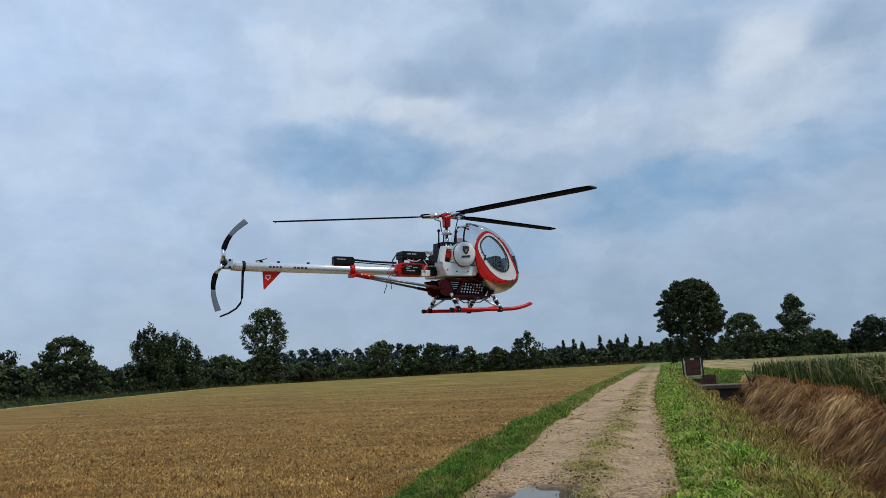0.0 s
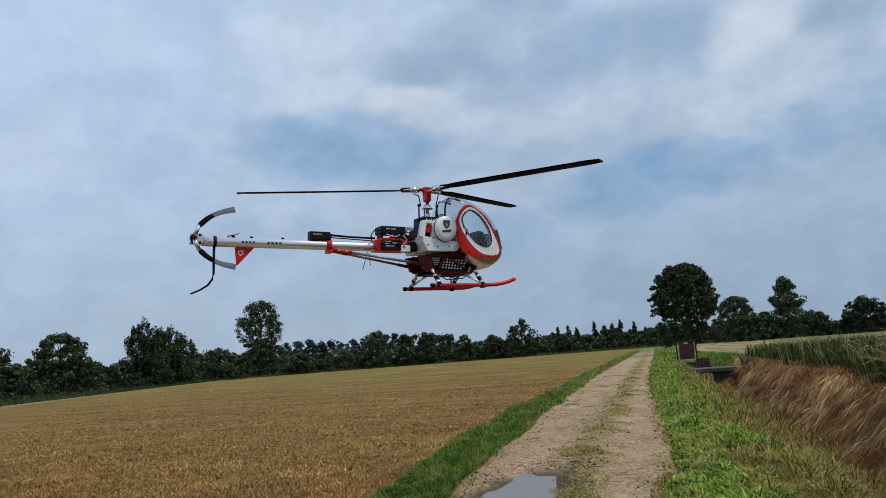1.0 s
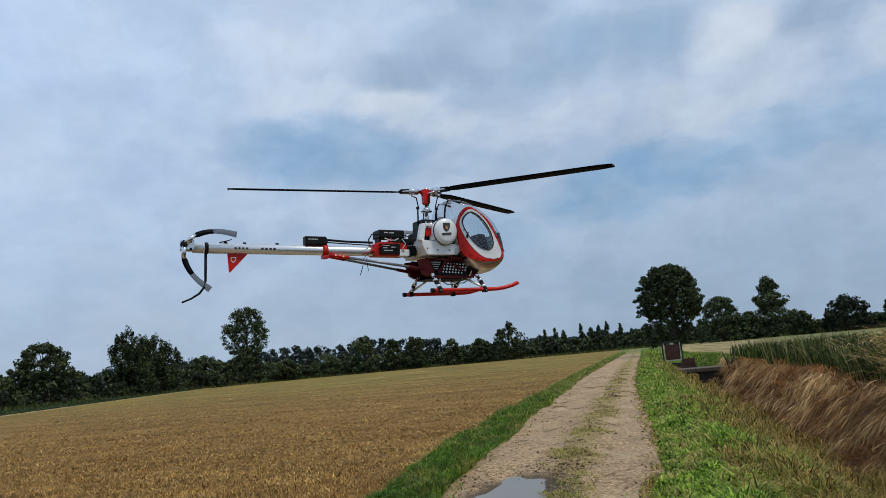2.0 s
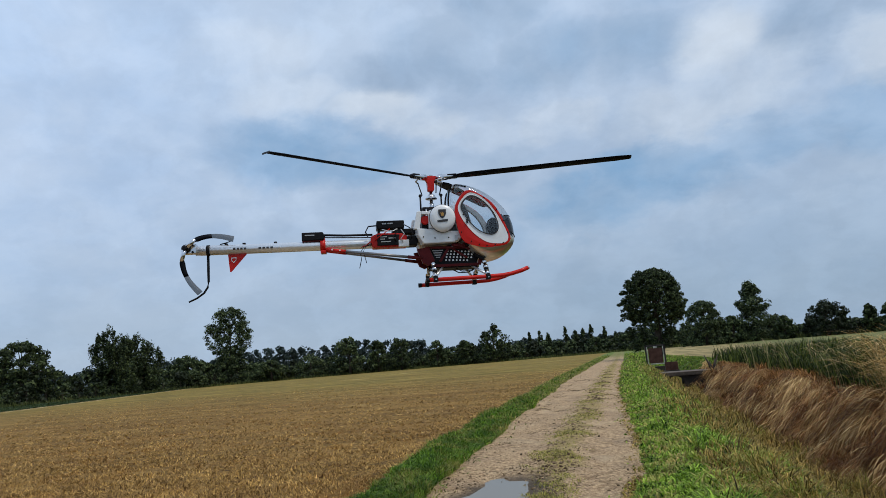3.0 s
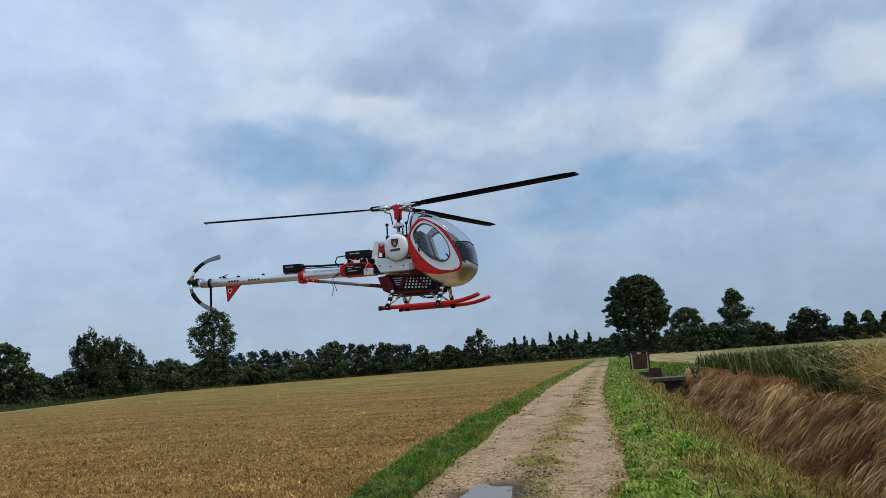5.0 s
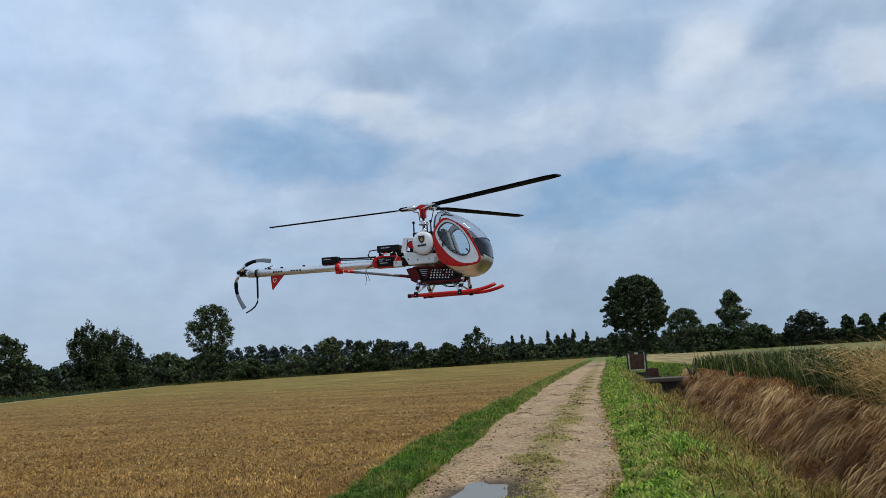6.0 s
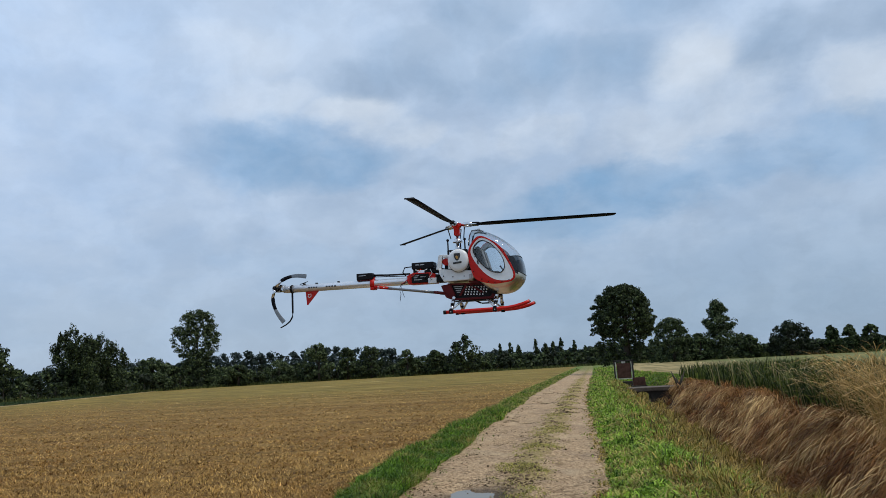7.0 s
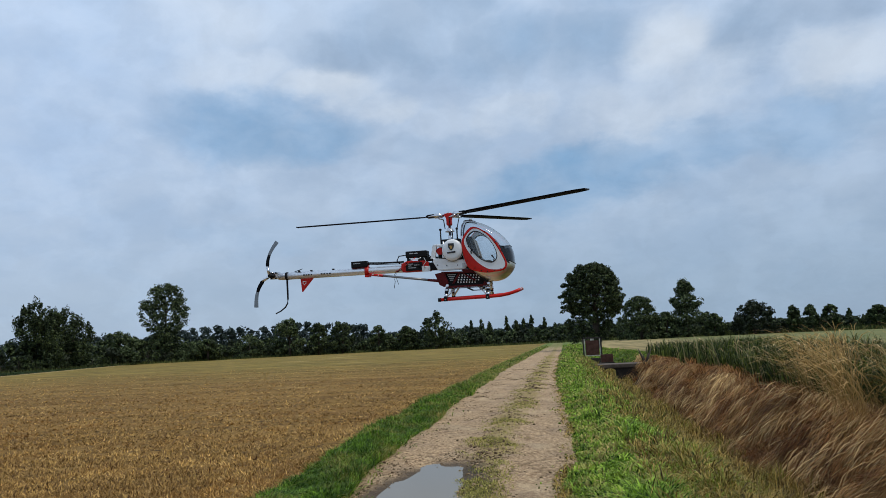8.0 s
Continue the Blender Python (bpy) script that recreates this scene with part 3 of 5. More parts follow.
def crop_strip():
    """A low green crop beyond the pale headland at the stubble's far side."""
    r = np.random.default_rng(37)
    n = 26000
    t = r.uniform(-0.9, 2.3, n)
    back = r.uniform(0, 1, n) ** 1.5 * 34
    xy = np.stack([-76.9 - 13.8 * t - back * 0.92, 79.8 + 30.9 * t + back * 0.40], 1)
    blades("crop_strip", "low dark green crop along the far hedge", "crop", xy, r.uniform(0.12, 0.34, n), r.uniform(0.2, 0.42, n), r.normal(0, 0.25, (n, 2)), CROP, 2)
    n = 5000
    t = r.uniform(-0.9, 2.3, n)
    back = -r.uniform(0, 2.2, n)
    xy = np.stack([-76.9 - 13.8 * t - back * 0.92, 79.8 + 30.9 * t + back * 0.40], 1)
    blades("headland_straw", "pale straw along the edge of the crop", "straw", xy, r.uniform(0.05, 0.14, n), r.uniform(0.12, 0.26, n), r.normal(0, 0.2, (n, 2)), PLUME, 1)


CROP = foliage("crop_leaf", (0.012, 0.030, 0.008), (0.06, 0.095, 0.026), 0.2, 0.08)
crop_strip()
field_margin()


def stones():
    """Loose stones and dry clods on the track and round the puddle."""
    xy, r = scatter(26000, 5.0, 45, lambda y: edge("b", y) - 0.1, lambda y: edge("c", y) + 0.1, 21)
    keep = r.random(len(xy)) < np.clip(0.05 + 0.85 * np.exp(-((xy[:, 0] + 1.2) / 0.36) ** 2) + np.exp(-((xy[:, 0] + 0.05) / 0.2) ** 2) * 0.4 + np.exp(-((xy[:, 0] + 2.5) / 0.25) ** 2) * 0.6, 0, 1) * np.clip(0.5 + 0.6 * np.sin(xy[:, 1] * 1.7 + 3 * xy[:, 0]) + 0.4 * np.sin(xy[:, 1] * 4.3 - 5 * xy[:, 0]), 0.08, 1)
    # a rim of clods thrown up round the puddle
    a, ring = r.uniform(0, 2 * math.pi, 900), r.normal(1.16, 0.10, 900)
    rim = np.stack([-1.64 + 0.62 * ring * np.cos(a), 7.0 + 2.3 * ring * np.sin(a)], 1)
    # broken ridges across the wheel ruts
    ridges = []
    for y0, x0, x1, k in ((18.8, -2.6, -1.75, 150), (21.6, -1.2, -0.2, 170), (23.2, -1.1, -0.3, 120), (27.2, -2.4, -1.5, 150), (31.0, -1.4, -0.5, 150), (35.0, -2.7, -1.6, 150), (14.2, -2.3, -1.8, 70)):
        u = r.random(k)
        ridges.append(np.stack([x0 + (x1 - x0) * u, y0 + 0.35 * np.sin(u * 7 + y0) + r.normal(0, 0.10, k)], 1))
    xy = np.concatenate([xy[keep], rim[rim[:, 1] > 4.8], *ridges])
    n = len(xy)
    ico = np.array([(0, 0, 1), (.9, 0, .3), (.25, .85, .3), (-.72, .5, .3), (-.72, -.5, .3), (.25, -.85, .3), (.6, .5, -.5), (-.3, .8, -.5), (-.8, 0, -.5), (-.3, -.8, -.5), (.6, -.5, -.5)])
    tri = np.array([(0, 1, 2), (0, 2, 3), (0, 3, 4), (0, 4, 5), (0, 5, 1), (1, 6, 2), (2, 7, 3), (3, 8, 4), (4, 9, 5), (5, 10, 1), (2, 6, 7), (3, 7, 8), (4, 8, 9), (5, 9, 10), (1, 10, 6)])
    size = r.uniform(0.003, 0.010, n) * (1 + 0.05 * xy[:, 1]) * r.choice([1, 1, 1, 1, 1.8], n) * (1 + 0.5 * np.exp(-((xy[:, 0] + 1.2) / 0.35) ** 2))
    v = ico[None] * size[:, None, None] * r.uniform(0.6, 1.3, (n, 11, 1)) * np.array([1, 1, 0.6])
    v[..., 0] += xy[:, :1]
    v[..., 1] += xy[:, 1:]
    v[..., 2] += (height(xy[:, 0], xy[:, 1]) + size * 0.15)[:, None]
    f = (np.arange(n)[:, None, None] * 11 + tri).reshape(-1, 3)
    tagged(new("track_stones", mesh_from("track_stones", v.reshape(-1, 3).tolist(), f.tolist(), STONE)), "small loose stones and clods on the track", "stones", kind="stuff")


STONE = foliage("clod", (0.05, 0.030, 0.014), (0.42, 0.30, 0.18), 0.0, 1.0, rough=0.95)
stones()


# ---- trees ----
def tube(bm, points, radii, sides=8):
    """A tapering tube along points."""
    pts = [Vector(p) for p in points]
    rings = []
    for i, p in enumerate(pts):
        d = (pts[min(i + 1, len(pts) - 1)] - pts[max(i - 1, 0)]).normalized()
        a = d.orthogonal().normalized() if abs(d.z) > 0.9 else d.cross(Vector((0, 0, 1))).normalized()
        b = d.cross(a)
        r = radii[i] if isinstance(radii, (list, tuple)) else radii
        rings.append([bm.verts.new(p + (a * math.cos(k * 2 * math.pi / sides) + b * math.sin(k * 2 * math.pi / sides)) * r) for k in range(sides)])
    for u, v in zip(rings, rings[1:]):
        for k in range(sides):
            f = bm.faces.new((u[k], u[(k + 1) % sides], v[(k + 1) % sides], v[k]))
            f.smooth = True
    bm.faces.new(rings[0][::-1])
    bm.faces.new(rings[-1])


def part(name, bm, mat, parent, label=""):
    bmesh.ops.recalc_face_normals(bm, faces=bm.faces)
    me = bpy.data.meshes.new(name)
    bm.to_mesh(me)
    bm.free()
    for m in mat if isinstance(mat, (list, tuple)) else (mat,):
        me.materials.append(m)
    ob = new(name, me)
    ob.parent = parent
    if label:
        ob["label"] = label
    return ob


def crown_mesh(name, tall, wide_, low, count, size, seed, mat, shape, clumps):
    """Leaves set round many clump centres inside an uneven envelope."""
    r = np.random.default_rng(seed)
    c = []
    if shape == "poplar":
        limbs = [(r.uniform(0, 2 * math.pi), math.sqrt(r.uniform(0.0, 1)) * 0.42) for _ in range(13)]
        limbs = [(a, q, 1 - 1.0 * q * q - r.uniform(0, 0.13)) for a, q in limbs]
        limbs[0] = (0.0, 0.05, 1.0)
        while len(c) < clumps:
            a, q, top = limbs[r.integers(0, len(limbs))]
            t = r.uniform(0, 1) ** 0.85
            e = q * (0.8 + 0.2 * t)
            loose = 0.03 + 0.15 * (1 - t)
            c.append(((math.cos(a) * e + r.normal(0, loose)) * wide_, (math.sin(a) * e + r.normal(0, loose)) * wide_, low + t * top * (tall - low)))
    while len(c) < clumps:
        h = r.uniform(0, 1)
        if shape == "round":
            e = math.sqrt(max(0, 1 - (2 * h - 1) ** 2)) * 0.5 + 0.06
        elif shape == "column":
            e = 0.5 * min(1, 5 * h + 0.3) * (1 - h) ** 0.45
        elif shape == "cone":
            e = 0.5 * min(1, 3 * h + 0.5) * (1 - h) ** 0.6 * (0.8 + 0.3 * math.sin(h * 23))
        elif shape == "mushroom":
            e = 0.5 * math.sqrt(max(0, 1 - ((h - 0.5) / 0.53) ** 2)) + 0.01 if h > 0.5 else 0.5 if h > 0.40 else 0.5 * (0.62 + 0.75 * h)
        elif shape == "bush":
            e = 0.5 * math.sqrt(max(0, 1 - h ** 2.6)) + 0.03
        else:
            e = 0.5 * (0.92 + 0.10 * math.sin(h * 9 + seed)) * (1 - 0.55 * h ** 3)
        a, q = r.uniform(0, 2 * math.pi), math.sqrt(r.uniform(0.30 if shape in ("mushroom", "poplar") else 0.12, 1))
        e *= 0.92 + 0.16 * math.sin(3 * a + seed) * r.random()
        if shape == "mushroom" and h < 0.36 and r.random() < 0.70:
            continue
        c.append((math.cos(a) * q * e * wide_ - (0.10 * wide_ if shape == "mushroom" and h < 0.3 else 0), math.sin(a) * q * e * wide_, low + h * (tall - low)))
    c = np.array(c)
    pick = r.integers(0, clumps, count)
    fill, squash = {"poplar": (0.36, (0.8, 0.8, 1.7)), "mushroom": (0.40, (1, 1, 0.75)), "cone": (0.42, (1, 1, 0.8)), "column": (0.46, (0.8, 0.8, 1.3))}.get(shape, (0.44, (1, 1, 0.85)))
    rad = fill * (wide_ * wide_ * (tall - low) / clumps) ** (1 / 3) * r.uniform(0.55, 1.3, clumps)
    d = r.normal(0, 1, (count, 3))
    d /= np.linalg.norm(d, axis=1)[:, None]
    p = c[pick] + d * (rad[pick] * r.uniform(0.3, 1, count) ** 0.4 * (1 + 0.5 * (r.random(count) < 0.15) * r.random(count)))[:, None] * squash
    face = d + r.normal(0, 0.45, (count, 3))
    face /= np.linalg.norm(face, axis=1)[:, None]
    u = np.cross(face, r.normal(0, 1, (count, 3)))
    u /= np.linalg.norm(u, axis=1)[:, None]
    w = np.cross(face, u)
    s = (size * r.uniform(0.6, 1.4, count))[:, None]
    v = np.stack([p - u * s, p - w * s * 0.55 + u * s * 0.1, p + u * s, p + w * s * 0.55 + u * s * 0.1], 1).reshape(-1, 3)
    f = np.arange(count * 4).reshape(-1, 4)
    me = bpy.data.meshes.new(name)
    me.vertices.add(count * 4)
    me.vertices.foreach_set("co", v.reshape(-1).astype(np.float32))
    me.loops.add(count * 4)
    me.loops.foreach_set("vertex_index", f.reshape(-1).astype(np.int32))
    me.polygons.add(count)
    me.polygons.foreach_set("loop_start", (np.arange(count) * 4).astype(np.int32))
    me.update(calc_edges=True)
    me.materials.append(mat)
    return me, c


def tree(label, az, dist, top, width_deg, low, count, size, seed, mat, shape="round", clumps=60, trunk=0.25, group=""):
    """A tree by its bearing and distance from the gap in the hedge; top and width are angles."""
    x, y = dist * math.sin(radians(az)), dist * math.cos(radians(az))
    z = float(height(x, y))
    tall = 1.6 + dist * math.tan(radians(top)) - z
    wide_ = 2 * dist * math.tan(radians(width_deg / 2))
    ob = new("tree")
    ob.location = (x, y, z)
    me, c = crown_mesh("crown", tall - size * 0.8, wide_, low * tall, count, size, seed, mat, shape, clumps)
    k = new("crown", me)
    k.parent = ob
    bm = bmesh.new()
    r = random.Random(seed)
    stem = [(0, 0, -0.3), (0.1 * trunk, 0, tall * 0.25), (r.uniform(-0.3, 0.3), r.uniform(-0.3, 0.3), tall * 0.6), (0, 0, tall * 0.85)]
    tube(bm, stem, [trunk * 1.25, trunk, trunk * 0.55, trunk * 0.12], 10)
    for i in range(0, len(c), max(1, len(c) // 14)):
        b = Vector(c[i])
        s = Vector((0, 0, min(b.z * 0.72, tall * 0.6)))
        tube(bm, [s, s.lerp(b, 0.5) + Vector((0, 0, 0.05 * tall)), b], [trunk * 0.3, trunk * 0.18, trunk * 0.05], 5)
    part("trunk", bm, BARK, ob)
    tagged(ob, label, "tree", group)
    return ob


def plant_trees():
    tree("broad dark green tree with a domed crown by the ditch", 2.75, 78, 5.95, 5.5, 0.10, 52000, 0.115, 24, LEAF, "mushroom", 900, 0.38)
    tree("leafy round tree behind the domed tree", 6.4, 165, 3.0, 3.5, 0.0, 13000, 0.23, 12, LEAF_PALE, "bush", 260, 0.3)
    tree("tall uneven tree rising from the hedge", 10.0, 168, 4.05, 4.6, 0.03, 13000, 0.23, 13, LEAF_PALE, "cone", 230, 0.35)
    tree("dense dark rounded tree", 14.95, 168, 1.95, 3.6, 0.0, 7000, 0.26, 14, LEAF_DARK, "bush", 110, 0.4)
    tree("tall poplar with an open leafy crown", -33.0, 200, 5.75, 3.45, 0.28, 15000, 0.25, 15, LEAF_PALE, "round", 300, 0.35)
    tree("dense dark thicket under the tall poplar", -33.0, 196, 2.35, 3.0, 0.0, 5000, 0.30, 25, LEAF, "ragged", 70, 0.25)
    tree("poplar with an upright crown beside its twin", -41.9, 160, 4.6, 4.0, 0.02, 18000, 0.21, 16, LEAF, "poplar", 420, 0.4)
    tree("poplar with a broad crown beside its twin", -40.1, 168, 3.95, 4.0, 0.02, 17000, 0.21, 17, LEAF, "poplar", 400, 0.4)
    tree("bushy round tree at the field's edge", -47.6, 140, 3.75, 4.2, 0.03, 9000, 0.28, 18, LEAF, "round", 110, 0.4)
    tree("bushy tree at the field's edge", -51.5, 126, 2.7, 3.7, 0.02, 4000, 0.26, 19, LEAF, "round", 45, 0.3)
    for i, (az, el, w) in enumerate([(-23.3, 2.65, 2.6), (-20.9, 2.1, 2.0), (-18.9, 2.25, 2.4), (-15.8, 1.7, 1.6), (-13.4, 1.5, 2.0), (-10.9, 2.6, 2.9),
                                     (-36.3, 2.0, 3.2), (-29.8, 1.2, 2.2), (17.7, 1.6, 1.0), (18.9, 1.5, 1.1), (20.2, 1.4, 1.2), (23.2, 1.15, 1.7), (8.4, 1.6, 1.6),
                                     (12.1, 1.2, 1.6), (25.5, 1.3, 2.0)]):
        tree("medium green tree in the hedgerow", az, 185 if az < 0 else 165, el, w, 0.05, 2800, 0.34, 40 + i, LEAF if i % 3 else LEAF_PALE, "bush", 70, 0.3, "hedgerow trees")
    for i, (az, el, w) in enumerate([(-7.8, 1.75, 0.62), (-6.9, 1.8, 0.7), (-6.2, 1.5, 0.9), (-4.75, 1.98, 0.55), (-3.9, 1.6, 0.9), (-3.3, 1.7, 0.6), (-2.6, 2.0, 0.62),
                                     (-1.5, 1.65, 0.6), (-0.6, 1.2, 0.7), (0.2, 1.15, 0.6), (16.1, 1.2, 0.5), (21.4, 1.0, 0.6)]):
        tree("slender pointed poplar in the tree line", az, 210, el, w, 0.02, 1900, 0.24, 70 + i, LEAF, "column", 90, 0.2, "slender poplars")
    for i, (az, el, w) in enumerate([(-30.6, 1.05, 3.0), (-26.6, 1.35, 3.2), (-24.2, 1.0, 1.8), (-15.2, 0.95, 2.2), (-13.0, 0.9, 2.0), (-36.0, 0.9, 2.0)]):
        tree("pale green rounded willow bush before the hedge", az, float(hedge_distance(az)) - 7, el, w, 0.0, 2600, 0.24, 500 + i, LEAF_PALE, "bush", 60, 0.15, "willow bushes")
    # the hedge: bushes side by side along the far edge of the fields
    rr = random.Random(5)
    az, i = -54.0, 0
    while az < 27:
        d = float(hedge_distance(az))
        el = rr.uniform(0.35, 0.6) if az > 12 else rr.uniform(1.0, 1.45) if az > 2.5 else rr.uniform(0.75, 1.1) if az > -32.5 else rr.uniform(1.2, 1.75)
        w = rr.uniform(1.5, 2.3)
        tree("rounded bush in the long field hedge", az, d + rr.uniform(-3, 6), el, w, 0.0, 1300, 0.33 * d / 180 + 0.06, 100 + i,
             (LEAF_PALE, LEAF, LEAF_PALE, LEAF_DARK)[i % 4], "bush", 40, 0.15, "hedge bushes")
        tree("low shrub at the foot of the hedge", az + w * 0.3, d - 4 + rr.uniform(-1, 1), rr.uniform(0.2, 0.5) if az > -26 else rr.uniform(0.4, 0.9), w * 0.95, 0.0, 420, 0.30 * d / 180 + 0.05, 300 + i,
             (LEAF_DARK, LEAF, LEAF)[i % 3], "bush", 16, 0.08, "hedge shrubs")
        az += w * 0.62
        i += 1


plant_trees()


def far_wood():
    """A distant wood behind the hedge; its blue haze is in the leaf colour."""
    r = np.random.default_rng(3)
    allv, n = [], 0
    for k, az in enumerate(np.arange(-56, 30, 0.9)):
        d = 330 + 25 * math.sin(k)
        el = 2.0 + 0.12 * math.sin(az * 0.8) if -33 < az < -17 else (1.6 if az < -31 else 1.0 if az < 6 else 0.35) + 0.2 * math.sin(az * 1.3)
        me, _ = crown_mesh("far_wood_part", 1.6 + d * math.tan(radians(el)), 10.0, 0.0, 800, 0.75, 900 + k, LEAF_HAZE, "bush", 26)
        co = np.empty(len(me.vertices) * 3, np.float32)
        me.vertices.foreach_get("co", co)
        co = co.reshape(-1, 3) + np.array([d * math.sin(radians(az)), d * math.cos(radians(az)), 0], np.float32)
        allv.append(co)
        bpy.data.meshes.remove(me)
    v = np.concatenate(allv)
    me = bpy.data.meshes.new("far_wood")
    n = len(v) // 4
    me.vertices.add(len(v))
    me.vertices.foreach_set("co", v.reshape(-1))
    me.loops.add(len(v))
    me.loops.foreach_set("vertex_index", np.arange(len(v), dtype=np.int32))
    me.polygons.add(n)
    me.polygons.foreach_set("loop_start", (np.arange(n) * 4).astype(np.int32))
    me.update(calc_edges=True)
    me.materials.append(LEAF_HAZE)
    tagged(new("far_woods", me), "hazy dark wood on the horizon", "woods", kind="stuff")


far_wood()


# ---- sluice, culvert and plants by the ditch ----
RUST = material("rusty_steel", (0.085, 0.030, 0.018), 0.85, 0.1, 0.25, 3.0, 0.4, 30.0)
OLD_STEEL = material("weathered_steel", (0.045, 0.038, 0.034), 0.7, 0.4, 0.2, 5.0)
PALE_PAINT = material("flaking_white_paint", (0.55, 0.53, 0.48), 0.8, 0, 0.3, 6.0)
CONCRETE = material("old_concrete", (0.12, 0.09, 0.066), 0.95, 0, 0.25, 2.0, 0.6, 25.0)
# the same concrete, darker, for piers, arch, sill and trough base
CONCRETE_DARK = material("dark_concrete", (0.045, 0.034, 0.025), 0.95, 0, 0.25, 2.0, 0.6, 25.0)


def block(bm, x0, x1, y0, y1, z0, z1, bevel=0.0):
    made = bmesh.ops.create_cube(bm, size=1.0, matrix=Matrix.LocRotScale(((x0 + x1) / 2, (y0 + y1) / 2, (z0 + z1) / 2), None, (x1 - x0, y1 - y0, z1 - z0)))
    if bevel:
        es = {e for v in made["verts"] for e in v.link_edges}
        bmesh.ops.bevel(bm, geom=list(es), offset=bevel, segments=2, affect="EDGES", profile=0.6)


def single(make, *args, **kw):
    bm = bmesh.new()
    make(bm, *args, **kw)
    return bm


def sluice():
    ob = new("sluice_gate")
    ob.location = (2.22, 54.6, 0.0)
    for x in (-0.70, 0.70):
        part("post", single(block, x - 0.055, x + 0.055, -0.05, 0.05, -0.6, 1.42, 0.01), OLD_STEEL, ob)
        inner = x - math.copysign(0.10, x)
        part("guide_rail", single(block, inner - 0.03, inner + 0.03, -0.06, 0.06, 0.0, 1.319, 0.006), PALE_PAINT, ob, "pale painted guide rail")
    part("top_beam", single(block, -0.76, 0.76, -0.05, 0.05, 1.32, 1.44, 0.01), OLD_STEEL, ob)
    part("gate_board", single(block, -0.52, 0.52, -0.035, 0.035, 0.03, 1.20, 0.01), RUST, ob, "rusty red brown steel gate board")
    part("sign_plate", single(block, -0.12, 0.16, -0.05, -0.036, 1.18, 1.33, 0.004), PALE_PAINT, ob, "small white plate")
    part("sill", single(block, -0.80, 0.80, -0.25, 0.25, -0.75, -0.22, 0.03), CONCRETE_DARK, ob)
    part("bottom_beam", single(block, -0.62, 0.62, -0.05, 0.05, -0.06, 0.015, 0.01), PALE_PAINT, ob, "pale worn bottom beam")
    tagged(ob, "rusty red sluice gate in a steel frame", "sluice gate")
    t = new("water_trough")
    t.location = (2.95, 49.0, 0.0)
    bm = bmesh.new()
    block(bm, -0.5, 0.5, -0.3, 0.3, -0.75, -0.35, 0.02)
    part("base", bm, CONCRETE_DARK, t)
    for x0, x1, y0, y1 in ((-0.42, 0.42, -0.26, -0.2), (-0.42, 0.42, 0.2, 0.26), (-0.42, -0.36, -0.199, 0.199), (0.36, 0.42, -0.199, 0.199)):
        part("side", single(block, x0, x1, y0, y1, -0.349, 0.20, 0.008), RUST, t)
    tagged(t, "dark rusty steel trough beside the sluice gate", "trough")


def culvert():
    ob = new("culvert_bridge")
    ob.location = (2.62, 36.8, 0.0)
    part("deck", single(block, -1.42, 1.45, -0.8, 0.8, -0.16, 0.035, 0.03), CONCRETE, ob, "weathered brown concrete deck slab")
    for x0, x1 in ((-1.38, -0.72), (0.05, 1.38)):
        part("pier", single(block, x0, x1, -0.7, 0.7, -1.25, -0.161, 0.03), CONCRETE_DARK, ob)
    # arch ring between the first two piers
    bm = bmesh.new()
    n = 14
    for y in (-0.72, -0.5):
        ring = [(-0.335 + 0.385 * math.cos(math.pi * i / n), y, -0.50 + 0.33 * math.sin(math.pi * i / n)) for i in range(n + 1)]
        outer = [(-0.335 + 0.385 * math.cos(math.pi * i / n), y, -0.164) for i in range(n + 1)]
        if y == -0.72:
            a0, b0 = [bm.verts.new(p) for p in ring], [bm.verts.new(p) for p in outer]
        else:
            a1, b1 = [bm.verts.new(p) for p in ring], [bm.verts.new(p) for p in outer]
    for i in range(n):
        bm.faces.new((a0[i], a0[i + 1], b0[i + 1], b0[i]))
        bm.faces.new((a1[i], b1[i], b1[i + 1], a1[i + 1]))
        bm.faces.new((a0[i], a1[i], a1[i + 1], a0[i + 1]))
        bm.faces.new((b0[i], b0[i + 1], b1[i + 1], b1[i]))
    part("arch", bm, CONCRETE_DARK, ob)
    tagged(ob, "small old concrete culvert bridge over the ditch", "culvert")


def dead_plant():
    ob = new("dead_plant")
    x, y = 4.0, 35.0
    ob.location = (x, y, float(height(x, y)) - 0.03)
    for i, (dx, dz) in enumerate(((-0.32, 0.95), (-0.1, 0.62), (0.16, 0.72), (0.3, 0.9))):
        bm = bmesh.new()
        tube(bm, [(0.05 * i - 0.08, 0, 0), (dx * 0.4, 0.03, dz * 0.5), (dx, 0, dz)], [0.03, 0.055, 0.02], 7)
        part("stalk", bm, BARK, ob)
    tagged(ob, "dark withered dock plant on the ditch bank", "plant")


sluice()
culvert()
dead_plant()


# ---- helicopter ----
RED = material("red_lacquer", (0.60, 0.012, 0.007), 0.35, 0, 0.08, 30.0, spec=0.3)
WHITE = material("white_lacquer", (0.86, 0.88, 0.90), 0.3, 0, 0.05, 25.0, coat=0.4)
GREY = material("pale_grey_plastic", (0.48, 0.50, 0.52), 0.4, 0, 0.08, 40.0)
ALU = material("brushed_aluminium", (0.80, 0.81, 0.83), 0.30, 0.7, 0.06, 40.0)
# strut metal, its colour darkened for the underside shade
STRUT = material("shaded_steel", (0.26, 0.26, 0.27), 0.4, 0.6, 0.1, 40.0)
CHROME = material("polished_steel", (0.75, 0.75, 0.77), 0.16, 1.0, 0.08, 60.0)
